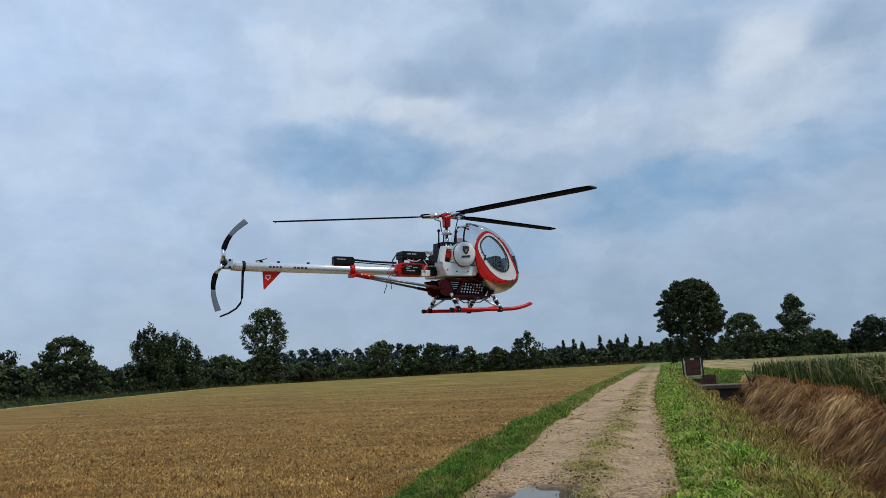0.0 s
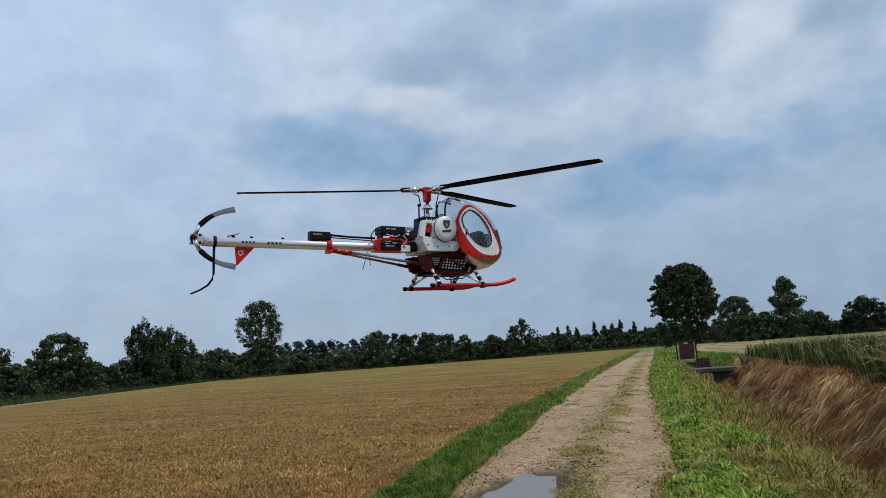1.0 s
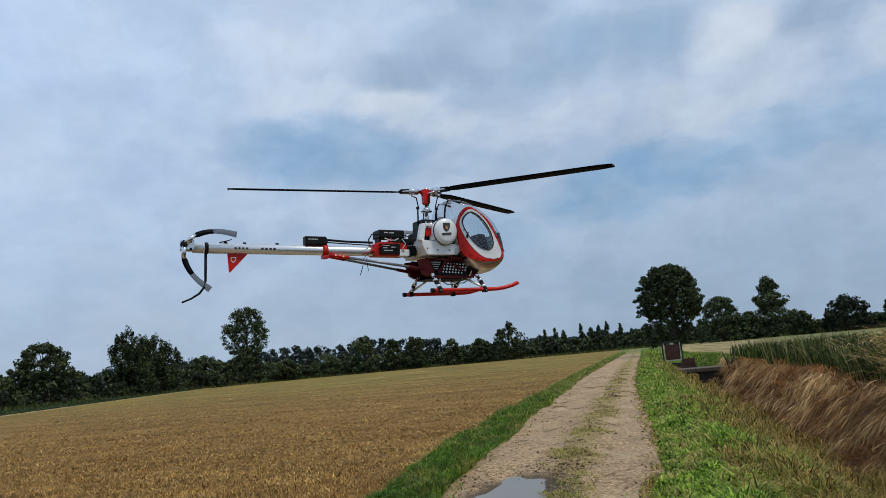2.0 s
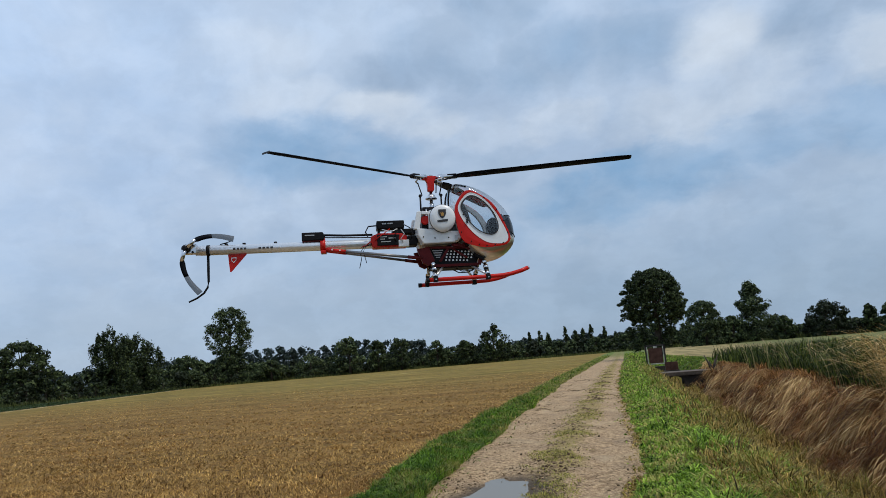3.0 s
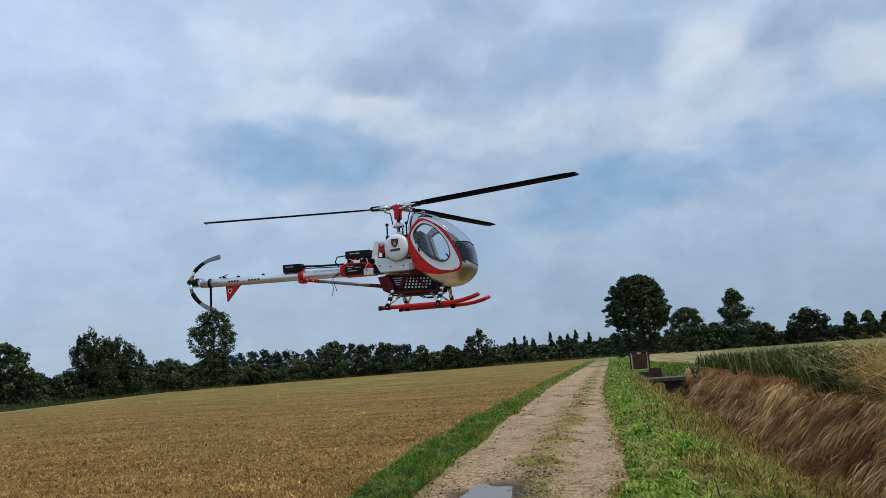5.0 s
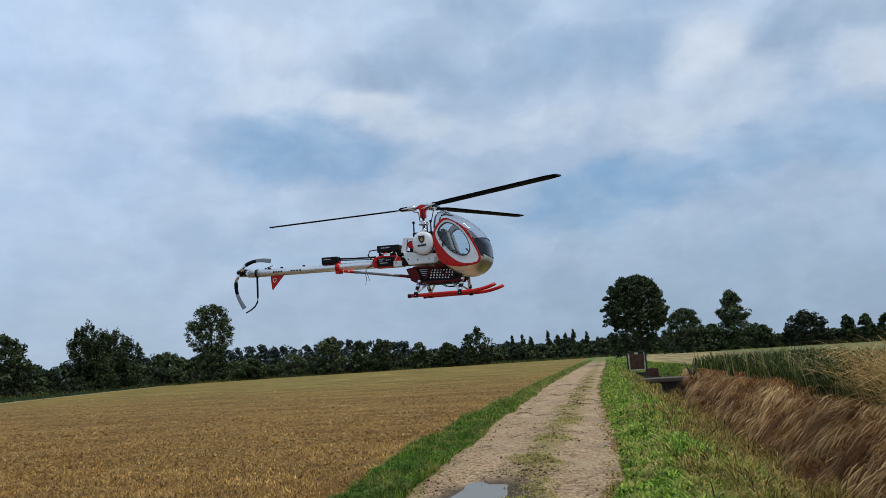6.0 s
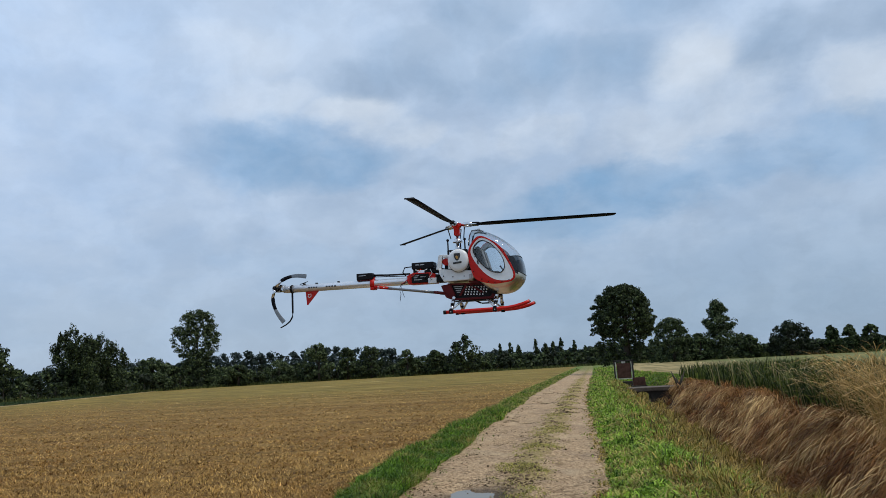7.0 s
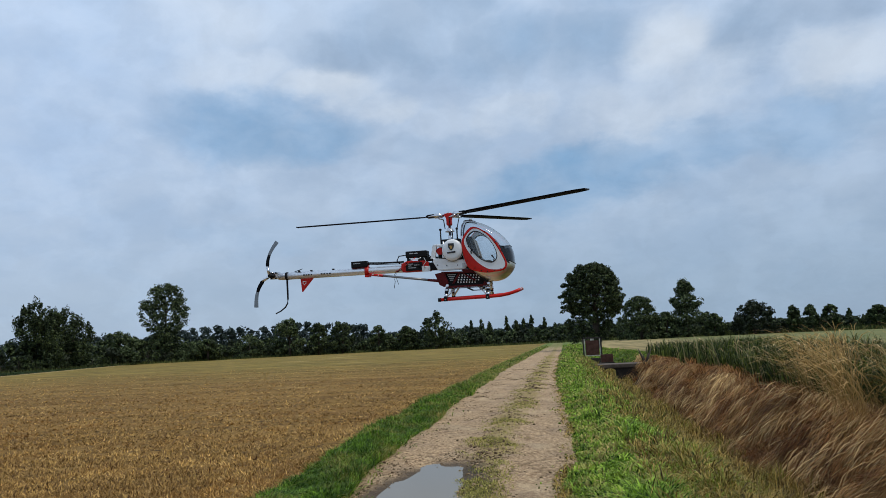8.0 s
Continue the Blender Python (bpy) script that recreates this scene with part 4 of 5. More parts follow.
MIRROR = material("chromed_shell", (0.80, 0.75, 0.68), 0.34, 1.0, 0.05, 30.0)
BLACK = material("black_plastic", (0.007, 0.007, 0.009), 0.55, 0, 0.15, 50.0, spec=0.2)
CARBON = material("carbon_blade", (0.005, 0.006, 0.010), 0.6, 0, 0.2, 30.0, spec=0.1)
MAROON = material("dark_red_anodised", (0.13, 0.008, 0.010), 0.45, 0.2, 0.2, 40.0, spec=0.25)
SEAT = material("seat_cloth", (0.06, 0.065, 0.07), 0.85, 0, 0.15, 60.0, 0.3, 300.0)
SEAT_PALE = material("seat_cushion", (0.30, 0.31, 0.32), 0.8, 0, 0.15, 60.0, 0.3, 300.0)
INK = material("dark_ink", (0.03, 0.03, 0.035), 0.5, 0, 0.1, 50.0)
COPPER = material("gold_trim", (0.55, 0.30, 0.08), 0.4, 0.3, 0.1, 60.0)


def clear_pane(name, tint, gloss=1.0):
    m = bpy.data.materials.new(name)
    m.use_nodes = True
    t = m.node_tree
    t.nodes.clear()
    g = Nodes(t)
    a = g.add("ShaderNodeBsdfTransparent")
    a.inputs[0].default_value = (*tint, 1)
    b = g.add("ShaderNodeBsdfGlossy")
    b.inputs["Roughness"].default_value = 0.04
    f = g.add("ShaderNodeLayerWeight")
    f.inputs[0].default_value = 0.5
    x = g.add("ShaderNodeMixShader")
    edge_gloss = g.math("ADD", g.math("MULTIPLY", g.math("POWER", f.outputs["Facing"], 5.0), 0.7), 0.045)
    g.put(x.inputs[0], g.math("MULTIPLY", edge_gloss, gloss))
    g.put(x.inputs[1], a.outputs[0])
    g.put(x.inputs[2], b.outputs[0])
    o = g.add("ShaderNodeOutputMaterial")
    g.put(o.inputs[0], x.outputs[0])
    return m


# the dark cabin interior is put into this pane's tint
DIM_PANE = clear_pane("dim_interior_glazing", (0.10, 0.11, 0.12), 1.2)
CANOPY = clear_pane("canopy_glazing", (0.86, 0.89, 0.91), 1.2)
PANE = clear_pane("door_glazing", (0.93, 0.95, 0.96))


def closed_curve(points, centre, n):
    """n points of a smooth closed outline, at even angles round centre."""
    p = np.array(points)
    k = len(p)
    dense = []
    for i in range(k):
        a, b, c, d = p[i - 1], p[i], p[(i + 1) % k], p[(i + 2) % k]
        for t in np.arange(0, 1, 0.05):
            dense.append(0.5 * (2 * b + (c - a) * t + (2 * a - 5 * b + 4 * c - d) * t * t + (3 * b - a - 3 * c + d) * t ** 3))
    q = np.array(dense) - centre
    ang, rad = np.arctan2(q[:, 1], q[:, 0]), np.hypot(q[:, 0], q[:, 1])
    order = np.argsort(ang)
    at = np.linspace(-math.pi, math.pi, n, endpoint=False)
    r = np.interp(at, ang[order], rad[order], period=2 * math.pi)
    return np.stack([centre[0] + r * np.cos(at), centre[1] + r * np.sin(at)], 1)


HUB = np.array((0.122, -0.130))
N = 64
PROFILE = closed_curve([(.060, -.026), (.103, -.036), (.144, -.056), (.187, -.093), (.210, -.134), (.215, -.176), (.207, -.203), (.178, -.229), (.138, -.236),
                        (.105, -.224), (.074, -.192), (.050, -.14), (.042, -.08), (.047, -.04)], HUB, N)
DOOR = closed_curve([(.084, -.057), (.053, -.094), (.053, -.137), (.064, -.178), (.082, -.1945), (.121, -.2045), (.152, -.2035), (.177, -.200), (.187, -.192), (.189, -.172), (.158, -.104), (.124, -.072)], HUB, N)
RING = closed_curve([(.089, -.062), (.059, -.094), (.065, -.126), (.093, -.166), (.125, -.191), (.152, -.1975), (.175, -.1965), (.1835, -.190), (.1835, -.170), (.156, -.114), (.125, -.077)], HUB, N)
GLASS = closed_curve([(.091, -.070), (.066, -.094), (.077, -.126), (.108, -.161), (.143, -.174), (.161, -.157), (.152, -.119), (.123, -.083)], HUB, N)


def cabin_point(i, y):
    """The cabin's skin: full in the middle, drawn in to the door's outline at the sides."""
    w = min(1.0, abs(y) / 0.088)
    w = 1 - math.sqrt(max(0.0, 1 - w ** 3.2))
    p = PROFILE[i % N] * (1 - w) + DOOR[i % N] * w
    return Vector((p[0], y, p[1]))


def cabin_skin(keep):
    bm = bmesh.new()
    ys = [0.088 * math.sin(math.pi / 2 * k / 12) for k in range(-12, 13)]
    grid = [[cabin_point(i, y) for i in range(N)] for y in ys]
    made = {}
    for a in range(len(ys) - 1):
        for i in range(N):
            quad = [(a, i), (a, (i + 1) % N), (a + 1, (i + 1) % N), (a + 1, i)]
            c = sum((grid[u][v] for u, v in quad), Vector()) / 4
            if not keep(c):
                continue
            vs = []
            for u, v in quad:
                if (u, v) not in made:
                    made[u, v] = bm.verts.new(grid[u][v])
                vs.append(made[u, v])
            f = bm.faces.new(vs)
            f.smooth = True
    return bm


def ring_plate(bm, outer, inner, y0, y1, bulge=0.0):
    """A flat ring with thickness between two outlines, from y0 to y1."""
    n = len(outer)
    loops = []
    for line, y in ((outer, y0), (outer, y1), ((outer + inner) / 2, y1 + bulge), (inner, y1), (inner, y0)):
        loops.append([bm.verts.new((p[0], y, p[1])) for p in line])
    for u, v in zip(loops, loops[1:] + loops[:1]):
        for i in range(n):
            bm.faces.new((u[i], u[(i + 1) % n], v[(i + 1) % n], v[i])).smooth = bulge > 0.5


def plate(bm, points, y0, y1, bevel=0.0):
    """A plate with an outline in x and z."""
    a = [bm.verts.new((x, y0, z)) for x, z in points]
    b = [bm.verts.new((x, y1, z)) for x, z in points]
    n = len(points)
    fs = [bm.faces.new(a), bm.faces.new(b[::-1])]
    for i in range(n):
        fs.append(bm.faces.new((a[i], b[i], b[(i + 1) % n], a[(i + 1) % n])))
    if bevel:
        es = list({e for f in fs for e in f.edges})
        bmesh.ops.bevel(bm, geom=es, offset=bevel, segments=2, affect="EDGES", profile=0.6)


def lathe(bm, axis_at, along, profile, sides=20):
    """A turned form: profile rows are (distance along the axis, radius)."""
    d = Vector(along).normalized()
    a = d.orthogonal().normalized()
    b = d.cross(a)
    o = Vector(axis_at)
    rings = []
    for s, r in profile:
        rings.append([bm.verts.new(o + d * s + (a * math.cos(2 * math.pi * k / sides) + b * math.sin(2 * math.pi * k / sides)) * max(r, 1e-5)) for k in range(sides)])
    for u, v in zip(rings, rings[1:]):
        for k in range(sides):
            bm.faces.new((u[k], u[(k + 1) % sides], v[(k + 1) % sides], v[k])).smooth = True
    bm.faces.new(rings[0][::-1])
    bm.faces.new(rings[-1])


def emblem(parent, x, y, z, size, side):
    """A plain shield over a bar."""
    s = size
    bm = bmesh.new()
    plate(bm, [(x - s * .5, z + s * .6), (x + s * .5, z + s * .6), (x + s * .5, z), (x + s * .3, z - s * .4), (x, z - s * .62), (x - s * .3, z - s * .4), (x - s * .5, z)], y, y + 0.0012 * side)
    e = part("emblem", bm, INK, parent, "dark shield emblem")
    bm = bmesh.new()
    plate(bm, [(x - s * .28, z + s * .25), (x - s * .12, z + s * .05), (x, z + s * .32), (x + s * .12, z + s * .05), (x + s * .28, z + s * .25), (x + s * .14, z - s * .3), (x - s * .14, z - s * .3)], y + 0.0014 * side, y + 0.002 * side)
    part("crest", bm, COPPER, e)
    bm = bmesh.new()
    plate(bm, [(x - s * .72, z - s * .85), (x + s * .72, z - s * .70), (x + s * .68, z - s * 1.02), (x - s * .66, z - s * 1.12)], y, y + 0.0012 * side)
    part("emblem_bar", bm, INK, parent)


def build_cabin(h):
    part("canopy", cabin_skin(lambda c: (c.z > -.122 and c.x > .06) or c.z > -.085), CANOPY, h, "clear bubble canopy")
    # lower canopy: dark tint stands in for the unlit cabin behind
    part("lower_canopy", cabin_skin(lambda c: -.178 < c.z <= -.122 and c.x > .06), DIM_PANE, h, "lower canopy tinted for the dark interior behind it")
    part("belly", cabin_skin(lambda c: c.z <= -.178 and c.x > .060), MIRROR, h, "polished silver belly shell")
    part("rear_shell", cabin_skin(lambda c: c.x <= .060 and c.z <= -.085), WHITE, h, "white rear cabin shell")
    for y in (-.030, .030):
        bm = bmesh.new()
        line = [cabin_point(i, y) for i in range(N)]
        tube(bm, [q for q in line if q.x < .10 and q.z > -.105], .0026, 6)
        part("canopy_rib", bm, BLACK, h)
    # edge strips on the canopy
    for name, idx in (("canopy_strip", int(np.argmin(np.hypot(*(PROFILE - (.206, -.122)).T)))), ("canopy_seam", int(np.argmin(np.hypot(*(PROFILE - (.215, -.178)).T))))):
        bm = bmesh.new()
        tube(bm, [cabin_point(idx, y) * 1.002 for y in np.linspace(-.086, .086, 21)], 0.0013, 6)
        part(name, bm, BLACK, h)
    for side in (-1, 1):
        y = 0.086 * side
        bm = bmesh.new()
        ring_plate(bm, DOOR * 1.0 + (DOOR - HUB) * 0.03, RING, y - .004 * side, y + 0.004 * side, 0.0006 * side)
        d = part("door_frame", bm, RED, h, "glossy red door surround")
        bm = bmesh.new()
        ring_plate(bm, RING + (RING - HUB) * 0.01, GLASS, y - .003 * side, y + 0.005 * side, -0.0004 * side)
        part("door_ring", bm, WHITE, h, "white oval window ring")
        bm = bmesh.new()
        ring_plate(bm, DOOR, GLASS, y - .0075 * side, y - 0.0045 * side, 0)
        part("door_liner", bm, GREY, h, "pale grey inner door lining")
        bm = bmesh.new()
        vs = [bm.verts.new((p[0], y + 0.002 * side, p[1])) for p in GLASS + (GLASS - HUB) * 0.02]
        ws = [bm.verts.new((p[0], y + 0.001 * side, p[1])) for p in GLASS + (GLASS - HUB) * 0.02]
        bm.faces.new(vs)
        bm.faces.new(ws[::-1])
        for i in range(N):
            bm.faces.new((vs[i], ws[i], ws[(i + 1) % N], vs[(i + 1) % N]))
        part("window_pane", bm, PANE, h, "clear door window pane")
        bm = bmesh.new()
        ring_plate(bm, GLASS + (GLASS - HUB) * 0.03, GLASS - (GLASS - HUB) * 0.035, y + .003 * side, y + 0.0062 * side, 0)
        part("window_seal", bm, INK, h, "dark rubber window seal")
        for x, z in ((.088, -.190), (.108, -.199), (.128, -.203), (.150, -.2015), (.172, -.197), (.186, -.170), (.176, -.138), (.160, -.108), (.128, -.074), (.063, -.165), (.070, -.119)):
            bm = bmesh.new()
            lathe(bm, (x, y + .003 * side, z), (0, side, 0), [(0, .0018), (.0022, .0018), (.0032, .0009)], 8)
            part("screw", bm, BLACK, h)
        bm = bmesh.new()
        tube(bm, [(.082, y + .006 * side, -.128), (.078, y + .009 * side, -.134), (.079, y + .006 * side, -.142)], .0022, 6)
        part("door_handle", bm, BLACK, h)
    # inside: floor, two seats, console, stick
    part("cabin_floor", single(block, .075, .195, -.078, .078, -.200, -.192, .002), BLACK, h)
    part("rear_bulkhead", single(block, .060, .064, -.070, .070, -.185, -.088, .001), SEAT, h)
    for y in (-.036, .036):
        bm = bmesh.new()
        plate(bm, [(.066, -.085), (.078, -.082), (.090, -.110), (.098, -.160), (.080, -.165)], y - .026, y + .026, .004)
        s = part("seat_back", bm, SEAT, h, "dark pilot seat backrest")
        bm = bmesh.new()
        plate(bm, [(.082, -.092), (.086, -.092), (.102, -.150), (.098, -.153)], y - .018, y + .018, .002)
        part("cushion", bm, SEAT_PALE, s)
        part("seat_base", single(block, .080, .138, y - .026, y + .026, -.186, -.165, .005), SEAT, h)
    bm = bmesh.new()
    plate(bm, [(.160, -.192), (.194, -.192), (.192, -.150), (.180, -.118), (.162, -.116), (.154, -.135)], -.012, .040, .003)
    part("instrument_console", bm, BLACK, h)
    bm = bmesh.new()
    tube(bm, [(.142, -.036, -.190), (.148, -.036, -.160), (.140, -.036, -.148)], [.0022, .002, .003], 6)
    part("control_stick", bm, BLACK, h)
    part("beacon", single(block, .068, .078, -.005, .005, -.031, -.018, .002), GREY, h, "small clear lamp housing")


def build_engine(h):
    # side tanks
    for side in (-1, 1):
        bm = bmesh.new()
        lathe(bm, (.016, .040 * side, -.124), (0, side, 0), [(0, .031), (.004, .033), (.038, .0345), (.049, .0335), (.0535, .0300), (.0555, .023), (.0562, .011), (.0564, 0)], 32)
        for v in bm.verts:
            v.co.z -= 0.12 * max(0.0, -.124 - v.co.z)
        t = part("side_tank", bm, WHITE, h, "round white domed side tank")
        emblem(h, .014, .0962 * side, -.116, .0195, side)
        bm = bmesh.new()
        lathe(bm, (.016, .040 * side, -.124), (0, side, 0), [(.040, .0352), (.044, .0350)], 32)
        for v in bm.verts:
            v.co.z -= 0.12 * max(0.0, -.124 - v.co.z)
        part("tank_band", bm, INK, t)
        # white cowl: lower trough and rear frame with an opening
        y0, y1 = .064 * side, .078 * side
        bm = bmesh.new()
        plate(bm, [(-.052, -.147), (-.036, -.153), (.062, -.160), (.066, -.172), (.055, -.188), (-.036, -.190), (-.050, -.165)], .004 * side, y1, .003)
        part("cowl", bm, WHITE, h, "white engine cowl")
        for p in ([(-.060, -.150), (-.050, -.104), (-.037, -.103), (-.044, -.1505)], [(-.0365, -.103), (-.006, -.106), (-.006, -.113), (-.0375, -.1115)], [(-.020, -.112), (-.006, -.112), (-.006, -.150), (-.020, -.150)]):
            bm = bmesh.new()
            plate(bm, p, y0 - .006 * side, y0 + .012 * side, .0015)
            part("cowl_frame", bm, WHITE, h, "white cowl frame")
        for x, z in ((-.036, -.172), (-.006, -.176), (.030, -.176), (.052, -.178)):
            bm = bmesh.new()
            lathe(bm, (x, y1 - .001 * side, z), (0, side, 0), [(0, .002), (.0022, .002), (.003, .001)], 8)
            part("screw", bm, BLACK, h)
        part("hinge_block", single(block, .046, .055, min(y1, y1 + .004 * side), max(y1, y1 + .004 * side), -.185, -.171, .001), GREY, h)
    part("engine_block", single(block, -.036, .004, -.056, .056, -.152, -.118, .003), BLACK, h, "black engine block")
    part("mount_block", single(block, -.074, -.046, -.030, .030, -.186, -.160, .003), BLACK, h, "black mounting block")
    part("gearbox", single(block, -.030, .036, -.034, .034, -.150, -.085, .003), BLACK, h, "black gearbox block")
    for z in (-.098, -.110, -.122, -.134):
        bm = bmesh.new()
        lathe(bm, (-.010, -.034, z), (0, -1, 0), [(0, .004), (.004, .004), (.005, .002)], 8)
        part("gear_bolt", bm, CHROME, h)
    bm = bmesh.new()
    lathe(bm, (-.028, -.070, -.126), (0, 1, 0), [(0, .010), (.002, .012), (.010, .012), (.012, .008)], 20)
    part("red_gear", bm, RED, h)
    for x in (-.022, -.006, .010):
        bm = bmesh.new()
        tube(bm, [(x, -.036, -.150), (x + .002, -.037, -.092)], .0026, 8)
        part("servo_link", bm, CHROME, h)
    # mast, swashplate, rods, head
    bm = bmesh.new()
    lathe(bm, (0, 0, -.10), (0, 0, 1), [(0, .0075), (.030, .0075), (.031, .0045), (.095, .0045)], 16)
    part("mast", bm, CHROME, h)
    bm = bmesh.new()
    lathe(bm, (0, 0, -.060), (0, 0, 1), [(0, .009), (.001, .015), (.004, .017), (.006, .013), (.010, .011), (.014, .009), (.016, .006)], 24)
    part("swashplate", bm, CHROME, h)
    for x, y in ((-.031, -.010), (.026, -.012), (.004, .028)):
        bm = bmesh.new()
        tube(bm, [(x, y, -.100), (x, y, -.050)], .0024, 8)
        p = part("push_rod", bm, BLACK, h)
        bm = bmesh.new()
        lathe(bm, (x, y - .004, -.050), (0, 1, 0), [(0, .003), (.002, .0045), (.006, .0045), (.008, .003)], 10)
        part("ball_joint", bm, BLACK, p)
    bm = bmesh.new()
    plate(bm, [(-.0145, .005), (.0145, .005), (.0155, -.003), (.008, -.011), (.0095, -.033), (.006, -.037), (-.006, -.037), (-.0095, -.033), (-.008, -.011), (-.0155, -.003)], -.009, .009, .0015)
    part("rotor_head", bm, RED, h, "red anodised rotor head")
    bm = bmesh.new()
    lathe(bm, (0, 0, .005), (0, 0, 1), [(0, .009), (.003, .009), (.005, .005)], 16)
    part("head_cap", bm, CHROME, h)


def build_frame(h):
    """The dark red lower chassis with its vents, and the battery in it."""
    part("battery", single(block, -.010, .110, -.036, .036, -.240, -.197, .004), BLACK, h, "black battery pack")
    for side in (-1, 1):
        y0, y1 = .048 * side, .052 * side
        bars = [[(-.030, -.194), (.128, -.200), (.128, -.206), (-.030, -.200)], [(-.018, -.243), (.112, -.243), (.110, -.250), (-.012, -.250)],
                [(-.030, -.194), (-.020, -.194), (-.004, -.246), (-.014, -.246)], [(.128, -.200), (.138, -.206), (.116, -.250), (.106, -.246)],
                [(.028, -.200), (.036, -.200), (.012, -.236), (.004, -.236)], [(.036, -.200), (.044, -.202), (.084, -.226), (.078, -.230)]]
        for b in bars:
            bm = bmesh.new()
            plate(bm, b, y0, y1, .0008)
            part("chassis_bar", bm, MAROON, h, "dark red chassis bar")
        bm = bmesh.new()
        plate(bm, [(-.020, -.200), (.124, -.206), (.104, -.244), (-.006, -.244)], y0 - .006 * side, y0 - .0035 * side)
        part("chassis_plate", bm, BLACK, h)
        for k in range(4):
            bm = bmesh.new()
            z = -.2045 - k * .006
            plate(bm, [(-.012 + k * .003, z), (.018 - k * .003, z), (.017 - k * .003, z - .0026), (-.011 + k * .003, z - .0026)], y0 - .003 * side, y0 - .0015 * side)
            part("vent_slat", bm, GREY, h)
        for i in range(8):
            for k in range(4):
                x, z = .030 + i * .0095 - k * .002, -.2085 - k * .0078 - i * .0005
                if x + (k - 1) * .01 < .016 + i * .002 or (k == 3 and i > 6):
                    continue
                bm = bmesh.new()
                lathe(bm, (x, y0 - .003 * side, z), (0, side, 0), [(0, .0026), (.002, .0026)], 8)
                part("vent_hole", bm, WHITE, h, "pale round vent")
        # nose bracket with bolts
        bm = bmesh.new()
        plate(bm, [(.092, -.190), (.128, -.200), (.136, -.222), (.122, -.238), (.100, -.226)], y0 + .008 * side, y0 + .012 * side, .001)
        part("nose_bracket", bm, BLACK, h)
        for x, z in ((.104, -.204), (.113, -.207), (.108, -.212), (.119, -.212), (.116, -.203)):
            bm = bmesh.new()
            lathe(bm, (x, y0 + .0125 * side, z), (0, side, 0), [(0, .0018), (.0022, .0018)], 8)
            part("bolt", bm, CHROME, h)
        # rear corner bracket
        bm = bmesh.new()
        plate(bm, [(-.052, -.200), (-.022, -.196), (-.006, -.232), (-.022, -.246), (-.038, -.238)], y0 - .01 * side, y1 + .001 * side, .001)
        part("rear_bracket", bm, MAROON, h, "dark red rear bracket")
        # red side arm under the tank
        bm = bmesh.new()
        plate(bm, [(.040, -.190), (.082, -.192), (.094, -.206), (.086, -.208), (.060, -.198), (.040, -.196)], y1, y1 + .010 * side, .001)
        part("side_arm", bm, MAROON, h)
    part("underplate", single(block, -.016, .112, -.047, .047, -.253, -.2505, .0006), BLACK, h)
    for y in (-.03, .02):
        bm = bmesh.new()
        tube(bm, [(.050, y, -.252), (.068, y, -.262), (.095, y, -.262), (.112, y, -.252)], .0016, 6)
        part("under_cable", bm, BLACK, h)


def build_landing_gear(h):
    for side in (-1, 1):
        y = .097 * side
        bm = bmesh.new()
        tube(bm, [(-.030, y, -.2868), (.06, y, -.2853), (.135, y, -.2842), (.165, y, -.2828), (.188, y, -.2795), (.212, y, -.2735), (.231, y, -.2664)], .0054, 12)
        s = part("skid", bm, RED, h, "bright red landing skid tube")
        bm = bmesh.new()
        tube(bm, [(-.038, y, -.2870), (-.029, y, -.2868)], .0062, 12)
        part("skid_cap", bm, BLACK, s)
        bm = bmesh.new()
        tube(bm, [(.2300, y, -.2668), (.2345, y, -.2650)], .0045, 12)
        part("skid_tip", bm, GREY, s)
        for x in (-.013, .124):
            a, b = Vector((x + .002, .050 * side, -.240)), Vector((x, y, -.280))
            bm = bmesh.new()
            d = (b - a).length
            lathe(bm, a, b - a, [(-.004, .0062), (.006, .0062), (.0065, .0045), (d * .35, .0045), (d * .36, .0068), (d * .5, .0068), (d * .51, .0045), (d * .72, .0045), (d * .73, .0062), (d, .0062)], 14)
            leg = part("leg", bm, CHROME, h, "polished steel undercarriage leg")
            bm = bmesh.new()
            lathe(bm, a.lerp(b, .55), b - a, [(0, .0060), (.006, .0060)], 12)
            part("leg_collar", bm, BLACK, leg)
            part("skid_clamp", single(block, x - .006, x + .006, y - .0065, y + .0065, -.2925, -.279, .0015), BLACK, leg)
            bm = bmesh.new()
            lathe(bm, (x, y + .0075 * side, -.286), (0, side, 0), [(0, .0018), (.002, .0018)], 8)
            part("clamp_bolt", bm, CHROME, leg)
            inner = x + (.030 if x < 0 else -.034)
            bm = bmesh.new()
            tube(bm, [(x, y - .004 * side, -.279), (inner, .040 * side, -.248)], .0032, 10)
            part("leg_brace", bm, ALU, h)


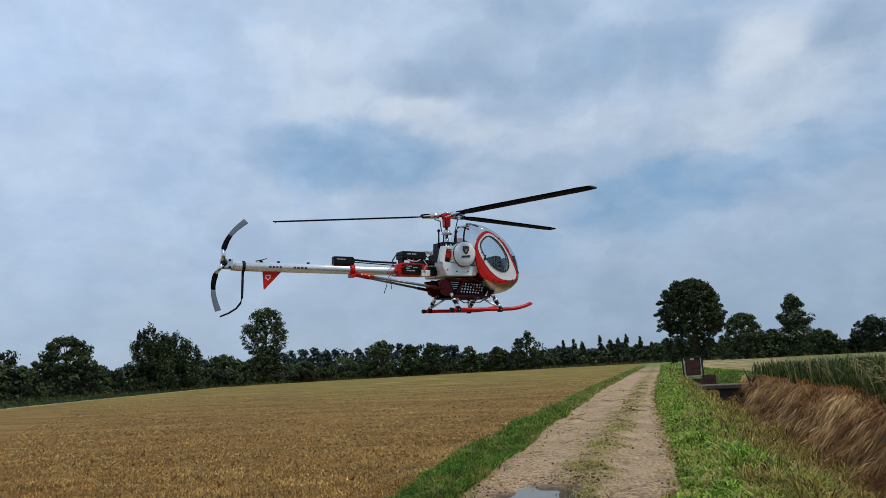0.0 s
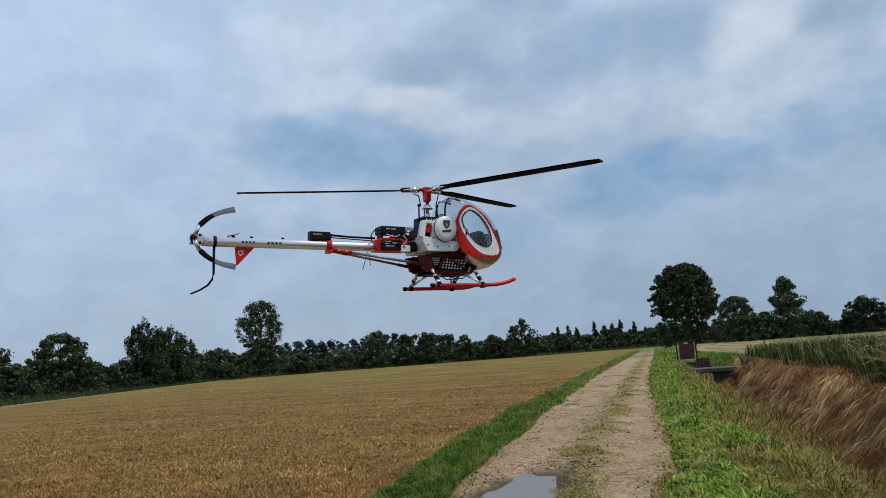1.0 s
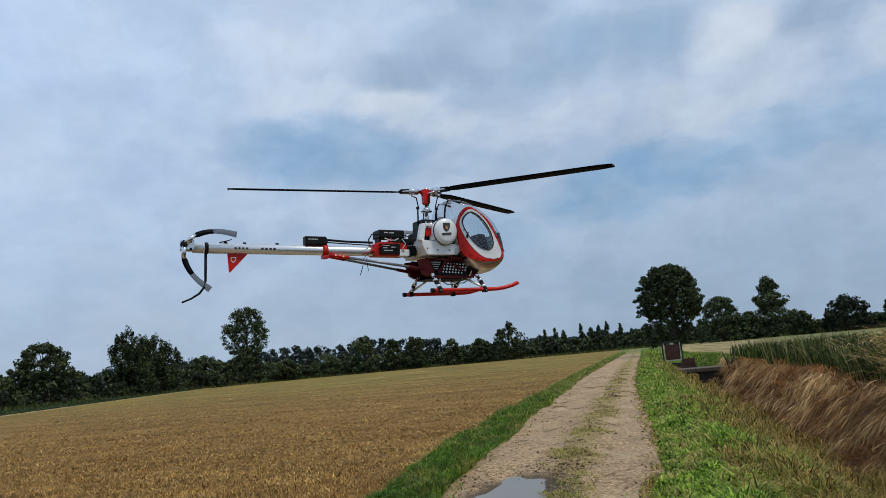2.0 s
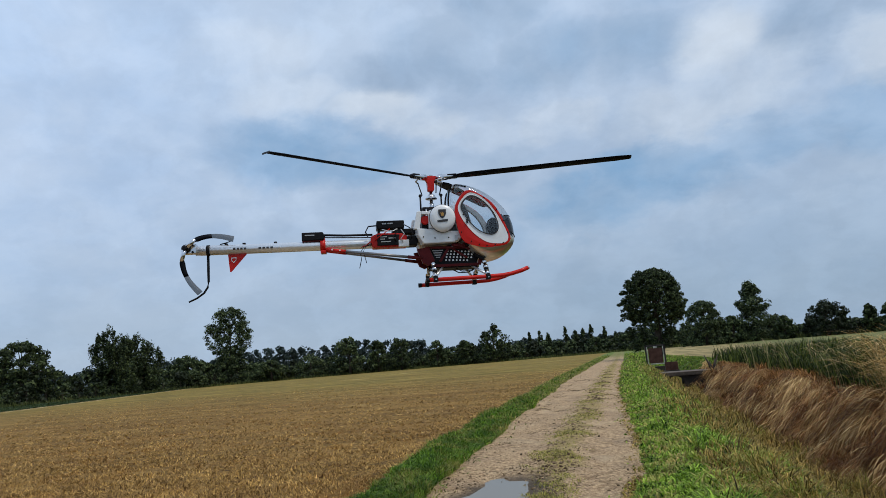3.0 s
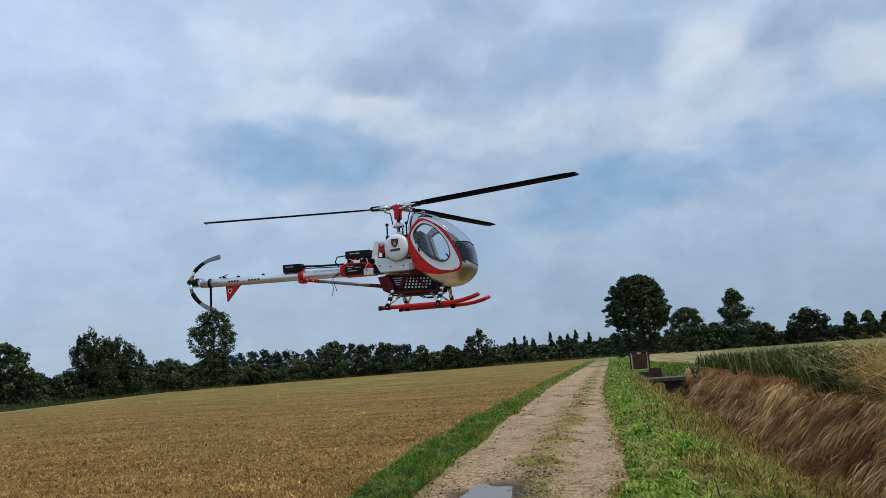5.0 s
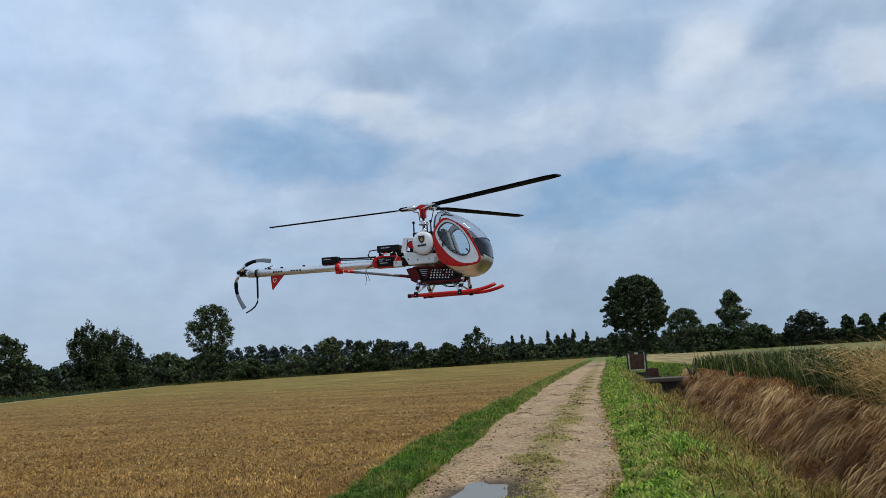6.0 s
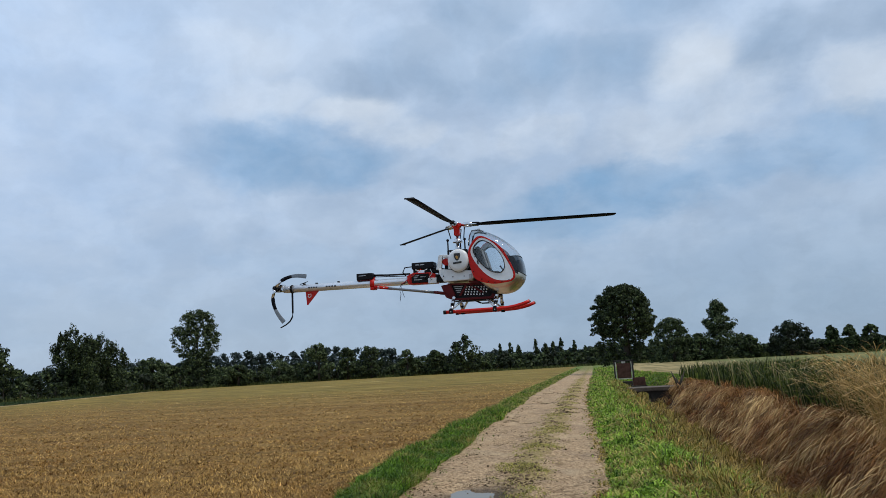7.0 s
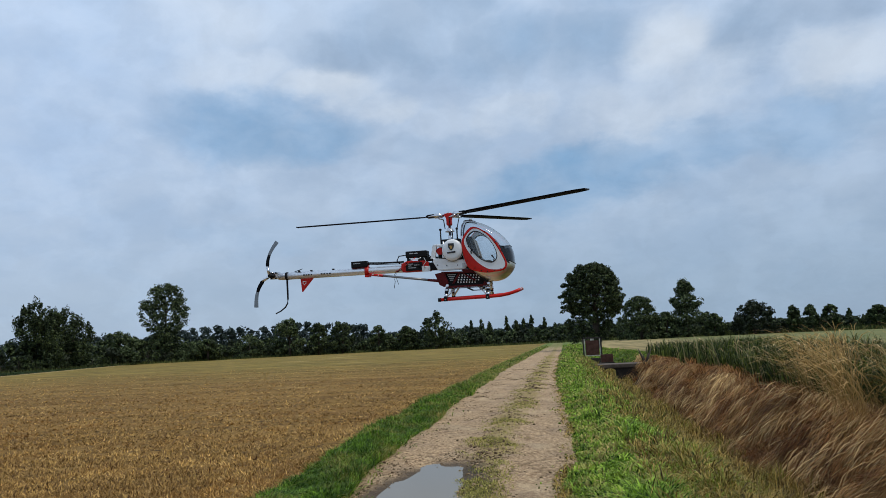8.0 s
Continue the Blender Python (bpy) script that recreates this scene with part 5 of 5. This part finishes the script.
def build_tail(h):
    bm = bmesh.new()
    lathe(bm, (-.622, 0, -.1745), (1, 0, 0), [(0, .0095), (.001, .0120), (.012, .0120), (.0125, .0128), (.455, .0128), (.46, .0120)], 28)
    part("tail_boom", bm, ALU, h, "bright aluminium tail boom tube")
    # unreadable markings on both sides of the boom
    for side in (-1, 1):
        for x0, w in ((-.526, .007), (-.517, .007), (-.508, .007), (-.499, .007), (-.462, .008), (-.452, .008), (-.442, .008), (-.432, .008)):
            bm = bmesh.new()
            ys = []
            for z in (-.1770, -.1720):
                ys.append(side * math.sqrt(.0128 ** 2 - (z + .1745) ** 2))
            v = [bm.verts.new((x0, ys[0] + .0004 * side, -.1770)), bm.verts.new((x0 + w * .8, ys[0] + .0004 * side, -.1770)),
                 bm.verts.new((x0 + w * .8, side * .0132, -.1745)), bm.verts.new((x0, side * .0132, -.1745)),
                 bm.verts.new((x0 + w * .8, ys[1] + .0004 * side, -.1720)), bm.verts.new((x0, ys[1] + .0004 * side, -.1720))]
            bm.faces.new((v[0], v[1], v[2], v[3]))
            bm.faces.new((v[3], v[2], v[4], v[5]))
            part("marking", bm, INK, h, "dark lettering bar")
    bm = bmesh.new()
    plate(bm, [(-.541, -.1872), (-.492, -.1872), (-.494, -.1885), (-.534, -.2335), (-.537, -.2325)], -.0011, .0011)
    f = part("tail_fin", bm, RED, h, "small red triangular tail fin")
    for side in (-1, 1):
        bm = bmesh.new()
        plate(bm, [(-.533, -.196), (-.520, -.195), (-.520, -.203), (-.527, -.210), (-.533, -.204)], .0012 * side, .0016 * side)
        e = part("fin_emblem", bm, WHITE, f, "white shield emblem")
        bm = bmesh.new()
        plate(bm, [(-.531, -.198), (-.522, -.197), (-.522, -.202), (-.527, -.207), (-.531, -.203)], .00165 * side, .0019 * side)
        part("fin_emblem_inside", bm, RED, f)
    bm = bmesh.new()
    lathe(bm, (-.590, 0, -.1745), (1, 0, 0), [(-.004, .0133), (-.0035, .0142), (.0035, .0142), (.004, .0133)], 24)
    part("boom_clamp", bm, BLACK, h)
    bm = bmesh.new()
    tube(bm, [(-.591, 0, -.185), (-.591, 0, -.225), (-.591, 0, -.255), (-.594, .003, -.270), (-.604, .006, -.284), (-.622, .010, -.296), (-.643, .012, -.305)],
         [.0034, .0034, .003, .0027, .0026, .0024, .0022], 10)
    part("tail_guard", bm, BLACK, h, "bent black tail skid rod")
    bm = bmesh.new()
    tube(bm, [(-.560, -.004, -.1605), (-.545, -.004, -.157), (-.531, -.004, -.152)], [.0016, .0016, .001], 6)
    part("pitch_lever", bm, BLACK, h)
    for x in (-.545, -.50, -.42):
        part("rod_guide", single(block, x - .004, x + .004, -.003, .003, -.164, -.158, .001), BLACK, h)
    # tail gearbox and hub
    part("tail_gearbox", single(block, -.650, -.618, -.014, .010, -.183, -.157, .003), CHROME, h, "silver tail gearbox")
    for x, z in ((-.626, -.161), (-.626, -.179), (-.642, -.161), (-.642, -.179)):
        bm = bmesh.new()
        lathe(bm, (x, -.014, z), (0, -1, 0), [(0, .003), (.003, .003)], 8)
        part("gear_bolt", bm, BLACK, h)
    bm = bmesh.new()
    lathe(bm, (-.642, -.014, -.170), (0, -1, 0), [(0, .006), (.006, .006), (.007, .0085), (.016, .0085), (.018, .005), (.022, .004)], 16)
    part("tail_hub", bm, BLACK, h)
    # boom servo, clamp and struts
    bm = bmesh.new()
    plate(bm, [(-.351, -.139), (-.296, -.139), (-.290, -.150), (-.294, -.159), (-.351, -.1615)], -.013, .013, .002)
    s = part("tail_servo", bm, BLACK, h, "black tail servo box")
    for side in (-1, 1):
        bm = bmesh.new()
        plate(bm, [(-.343, -.1455), (-.318, -.1455), (-.318, -.148), (-.343, -.148)], .013 * side, .0136 * side)
        part("servo_mark", bm, GREY, s)
    part("servo_base", single(block, -.350, -.296, -.011, .011, -.1635, -.1605, .001), MAROON, h)
    bm = bmesh.new()
    lathe(bm, (-.297, 0, -.1745), (1, 0, 0), [(-.007, .0130), (-.0065, .0165), (.0065, .0165), (.007, .0130)], 24)
    part("boom_bracket", bm, RED, h, "red boom clamp")
    part("bracket_post", single(block, -.302, -.291, -.008, .008, -.160, -.146, .0015), RED, h)
    part("bracket_foot", single(block, -.303, -.288, -.016, .016, -.196, -.188, .0015), RED, h)
    for side in (-1, 1):
        a, b = Vector((-.288, .013 * side, -.187)), Vector((-.036, .050 * side, -.225))
        bm = bmesh.new()
        tube(bm, [a, a.lerp(b, .2)], .0046, 10)
        st = part("strut_end", bm, RED, h, "red strut fitting")
        bm = bmesh.new()
        tube(bm, [a.lerp(b, .18), a.lerp(b, .86)], .0036, 12)
        part("boom_strut", bm, STRUT, h, "steel boom strut darkened for the shade beneath the boom")
        bm = bmesh.new()
        tube(bm, [a.lerp(b, .84), b], .0046, 10)
        part("strut_end", bm, MAROON, h, "dark red strut fitting")
        for q in (.06, .14):
            bm = bmesh.new()
            lathe(bm, a.lerp(b, q) + Vector((0, .004 * side, .001)), (0, side, 0), [(0, .0022), (.002, .0022)], 8)
            part("screw", bm, WHITE, h)
    bm = bmesh.new()
    tube(bm, [(-.294, -.006, -.147), (-.240, -.006, -.150), (-.165, -.006, -.151)], .0030, 8)
    part("boom_cable", bm, BLACK, h)
    bm = bmesh.new()
    tube(bm, [(-.294, .005, -.152), (-.165, .005, -.157)], .0016, 6)
    part("control_rod", bm, BLACK, h)
    # electronics in front of the boom
    bm = bmesh.new()
    plate(bm, [(-.170, -.158), (-.150, -.150), (-.088, -.152), (-.074, -.160), (-.074, -.188), (-.165, -.188), (-.172, -.178)], -.026, .026, .002)
    part("boom_block", bm, RED, h, "red boom mounting block")
    part("controller", single(block, -.154, -.096, -.033, -.0262, -.184, -.156, .0015), BLACK, h, "black speed controller")
    for x0, x1, z in ((-.146, -.128, -.161), (-.146, -.134, -.167), (-.124, -.106, -.165), (-.144, -.118, -.174)):
        part("label_bar", single(block, x0, x1, -.0338, -.0332, z - .0016, z + .0008), GREY, h)
    part("receiver", single(block, -.154, -.080, -.026, .026, -.139, -.117, .003), BLACK, h, "flat black receiver box")
    for x0, x1 in ((-.140, -.128), (-.125, -.111)):
        part("label_bar", single(block, x0, x1, -.0268, -.0262, -.1268, -.1235), GREY, h)
    for x in (-.148, -.090):
        part("receiver_post", single(block, x - .003, x + .003, -.018, .018, -.152, -.138, .001), BLACK, h)
    part("antenna_box", single(block, -.098, -.070, -.034, -.012, -.189, -.171, .0015), WHITE, h, "small white box")
    part("deck_plate", single(block, -.112, -.048, -.024, .024, -.153, -.140, .002), BLACK, h)
    wires = [([(-.152, -.028, -.130), (-.176, -.030, -.132), (-.184, -.026, -.146), (-.178, -.014, -.156)], .0020, BLACK),
             ([(-.120, -.030, -.140), (-.132, -.036, -.150), (-.150, -.036, -.162), (-.160, -.030, -.170)], .0014, RED),
             ([(-.110, -.030, -.140), (-.100, -.037, -.150), (-.112, -.039, -.162), (-.104, -.034, -.176)], .0014, BLACK),
             ([(-.090, -.030, -.142), (-.082, -.038, -.156), (-.092, -.038, -.168), (-.086, -.034, -.178)], .0013, GREY),
             ([(-.168, -.026, -.180), (-.190, -.028, -.186), (-.200, -.022, -.200), (-.197, -.014, -.216), (-.203, -.008, -.240)], .0010, BLACK),
             ([(-.168, -.026, -.176), (-.184, -.030, -.184), (-.192, -.028, -.198), (-.188, -.024, -.212), (-.184, -.020, -.228)], .0009, BLACK),
             ([(-.172, -.027, -.172), (-.182, -.020, -.180), (-.196, -.008, -.184)], .0012, RED),
             ([(-.080, -.026, -.130), (-.066, -.034, -.140), (-.060, -.036, -.156), (-.066, -.034, -.172)], .0016, BLACK),
             ([(-.140, -.030, -.141), (-.126, -.035, -.147), (-.112, -.035, -.147), (-.100, -.030, -.141)], .0013, WHITE)]
    for pts, r, m in wires:
        bm = bmesh.new()
        tube(bm, pts, r, 6)
        part("wire", bm, m, h)


def rotor_blade(h):
    """One main blade along +x, with its grip; it turns about the mast."""
    bm = bmesh.new()
    rows = []
    for s in np.linspace(0, 1, 15):
        r = .066 + s * (.535 - .066)
        c = .033 if s > .08 else .020 + s * .16
        c = c if s < .985 else .026
        z = .0035 * s - .001
        tw = radians(-11 + 4 * s)
        sec = [(-.35, 0), (-.28, .075), (-.05, .10), (.3, .06), (.65, 0), (.3, -.03), (-.05, -.06), (-.28, -.05)]
        rows.append([bm.verts.new((r, (u * math.cos(tw) - v * math.sin(tw)) * -c, z + (u * math.sin(tw) + v * math.cos(tw)) * -c)) for u, v in sec])
    for a, b in zip(rows, rows[1:]):
        for k in range(8):
            bm.faces.new((a[k], a[(k + 1) % 8], b[(k + 1) % 8], b[k])).smooth = True
    bm.faces.new(rows[0])
    bm.faces.new(rows[-1][::-1])
    blade = part("rotor_blade", bm, CARBON, h, "long black carbon rotor blade")
    part("blade_tip", single(block, .5345, .5365, -.018, .008, .0005, .0042, .0005), INK, blade)
    bm = bmesh.new()
    lathe(bm, (.016, 0, 0), (1, 0, 0), [(0, .0050), (.006, .0050), (.0065, .0088), (.032, .0088), (.034, .0075), (.055, .0072)], 14)
    part("blade_grip", bm, CHROME, blade, "polished blade grip")
    bm = bmesh.new()
    plate(bm, [(.050, .0065), (.074, .0058), (.080, .001), (.074, -.0058), (.050, -.0065)], -.007, .007, .001)
    part("grip_fork", bm, BLACK, blade)
    bm = bmesh.new()
    tube(bm, [(.040, -.008, -.003), (.036, -.022, -.008), (.022, -.026, -.012)], .0024, 8)
    part("pitch_arm", bm, CHROME, blade)
    bm = bmesh.new()
    tube(bm, [(.022, -.026, -.012), (.018, -.018, -.046)], .0017, 6)
    part("pitch_link", bm, BLACK, blade)
    return blade


def swept(bm, up, s0, s1, steps=8):
    """A stretch of a swept tail blade, thin across and bent in its plane."""
    rows = []
    for s in np.linspace(s0, s1, steps):
        r = .012 + s * .110
        a = radians(36 * (1 - s) ** 1.15 * up)
        w = .0040 if s < .22 else .0078 - .0035 * s if s < .55 else .0059 + .004 * (s - .55)
        ta = a - radians(22 * up * s)
        cx, cz = r * math.cos(a), r * math.sin(a)
        nx, nz = -math.sin(ta), math.cos(ta)
        rows.append([bm.verts.new((cx + nx * w * u, y, cz + nz * w * u)) for u, y in ((-1, -.0016), (0, -.0012), (1, 0), (0, .0012))])
    for p, q in zip(rows, rows[1:]):
        for k in range(4):
            bm.faces.new((p[k], p[(k + 1) % 4], q[(k + 1) % 4], q[k])).smooth = True
    bm.faces.new(rows[0])
    bm.faces.new(rows[-1][::-1])


def tail_blade(h, up):
    b = part("tail_rotor_blade", single(swept, up, 0, .55), CARBON, h, "swept black tail rotor blade")
    part("tail_blade_tip", single(swept, up, .55, 1), TIP_GREY, b, "grey see-through outer blade half, blurred by its spin")
    bm = bmesh.new()
    a = radians(34 * up)
    tube(bm, [(.004 * math.cos(a), 0, .004 * math.sin(a)), (.034 * math.cos(a * .9), 0, .034 * math.sin(a * .9))], [.0060, .0048], 10)
    part("tail_grip", bm, CHROME, b, "polished tail blade grip")
    return b


# grey, partly transparent tips stand in for the spinning blades' motion blur
TIP_GREY = material("blurred_blade_tip", (0.035, 0.038, 0.045), 0.6, 0, 0.15, 40.0)
TIP_GREY.node_tree.nodes["Principled BSDF"].inputs["Alpha"].default_value = 0.58


def build_helicopter():
    h = new("model_helicopter")
    tagged(h, "red and white model helicopter hovering above the track", "model helicopter")
    build_cabin(h)
    build_engine(h)
    build_frame(h)
    build_landing_gear(h)
    build_tail(h)
    return h, [rotor_blade(h) for _ in range(3)], [tail_blade(h, 1), tail_blade(h, -1)]


helicopter, main_blades, tail_blades = build_helicopter()


# ---- what moves ----
HELI_ROWS = [
    (0.0, -0.570, 1.850, 2.054, 4.295, 0.952, 43.812), (0.5, -0.580, 1.816, 2.065, 3.708, 0.983, 45.552), (1.0, -0.582, 1.780, 2.087, 4.210, 1.475, 43.909),
    (1.5, -0.565, 1.781, 2.081, 4.047, 1.359, 43.996), (1.7, -0.549, 1.766, 2.070, 4.114, 1.508, 45.772), (2.8, -0.476, 1.696, 2.097, 3.020, 1.925, 24.5), (3.0, -0.459, 1.690, 2.096, 3.266, 0.939, 23.037), (3.5, -0.434, 1.667, 2.096, 2.796, -0.396, 13.367),
    (4.0, -0.466, 1.700, 2.094, 3.418, -0.573, 4.971), (4.5, -0.520, 1.719, 2.064, 2.602, 1.106, 1.932), (4.7, -0.528, 1.711, 2.043, 2.475, 1.709, 1.599), (5.8, -0.541, 1.956, 2.088, 3.764, 1.228, 1.741), (6.0, -0.529, 2.001, 2.095, 4.070, 1.182, 1.126),
    (6.5, -0.463, 2.050, 2.076, 3.324, 1.233, 0.253), (7.0, -0.400, 2.084, 2.062, 3.293, 1.031, 0.014), (7.5, -0.377, 2.108, 2.046, 3.240, 0.576, -0.683),
    (8.0, -0.355, 2.184, 2.032, 4.655, 0.228, 1.372)]
# seconds, then the bearing and droop of each main blade
MAIN_ROWS = [
    (0.0, (149, 1), (-74, .5), (19, -1)), (0.5, (153, 1.5), (-67, .5), (22, -1)), (1.0, (163, 2), (-61, 0), (30, -2)), (1.5, (145, .5), (-73, 1), (16, -1.5)),
    (2.8, (225, 2), (-17, 0), (64, 0)), (3.0, (223, 2), (-19, 0), (62, 0)), (3.5, (218, 3.5), (-9, -2), (72, 0)), (4.0, (193, 2.5), (-18, .5), (70, -2)), (4.2, (196, 2.5), (-20, .5), (69, -2)), (4.3, (231, 2.5), (1, -1), (82, 0)), (4.5, (236, 2.5), (6, -1), (84, 0)), (4.7, (216, 2.5), (-4, 0), (78, 0)),
    (6.0, (180, 2.5), (-33, 0), (60, -.5)), (6.5, (196, 2), (-21, 0), (75, -2.5)), (6.6, (199, 2), (-19, 0), (78, -2.5)), (6.7, (241, 1.5), (3, -1), (104, -1)), (7.0, (269, 1), (17, -1.5), (126, -.5)), (7.5, (293, 1.5), (35, -2), (148, .5)),
    (8.0, (327, -1), (61, -1), (183, 1))]
TAIL_ROWS = [(0.0, 65, -95), (0.5, 17, -52), (1.0, 38, -35), (1.5, 21, -47), (3.0, 9, -73), (3.5, 38, -34), (4.0, 18, -64), (4.5, 41, -35), (6.0, 15, -82),
             (6.5, 27, -66), (7.0, 16, -75), (7.5, 10, -83), (8.0, 75, -117)]


def motions():
    walk(helicopter, [(t, pose(*p)) for t, *p in HELI_ROWS])
    for k, b in enumerate(main_blades):
        walk(b, [(row[0], pose(0, 0, 0, 0, row[1 + k][1], row[1 + k][0])) for row in MAIN_ROWS])
    for k, b in enumerate(tail_blades):
        walk(b, [(row[0], pose(-.642, -.028, -.170, 0, -row[1 + k], 0)) for row in TAIL_ROWS])


motions()
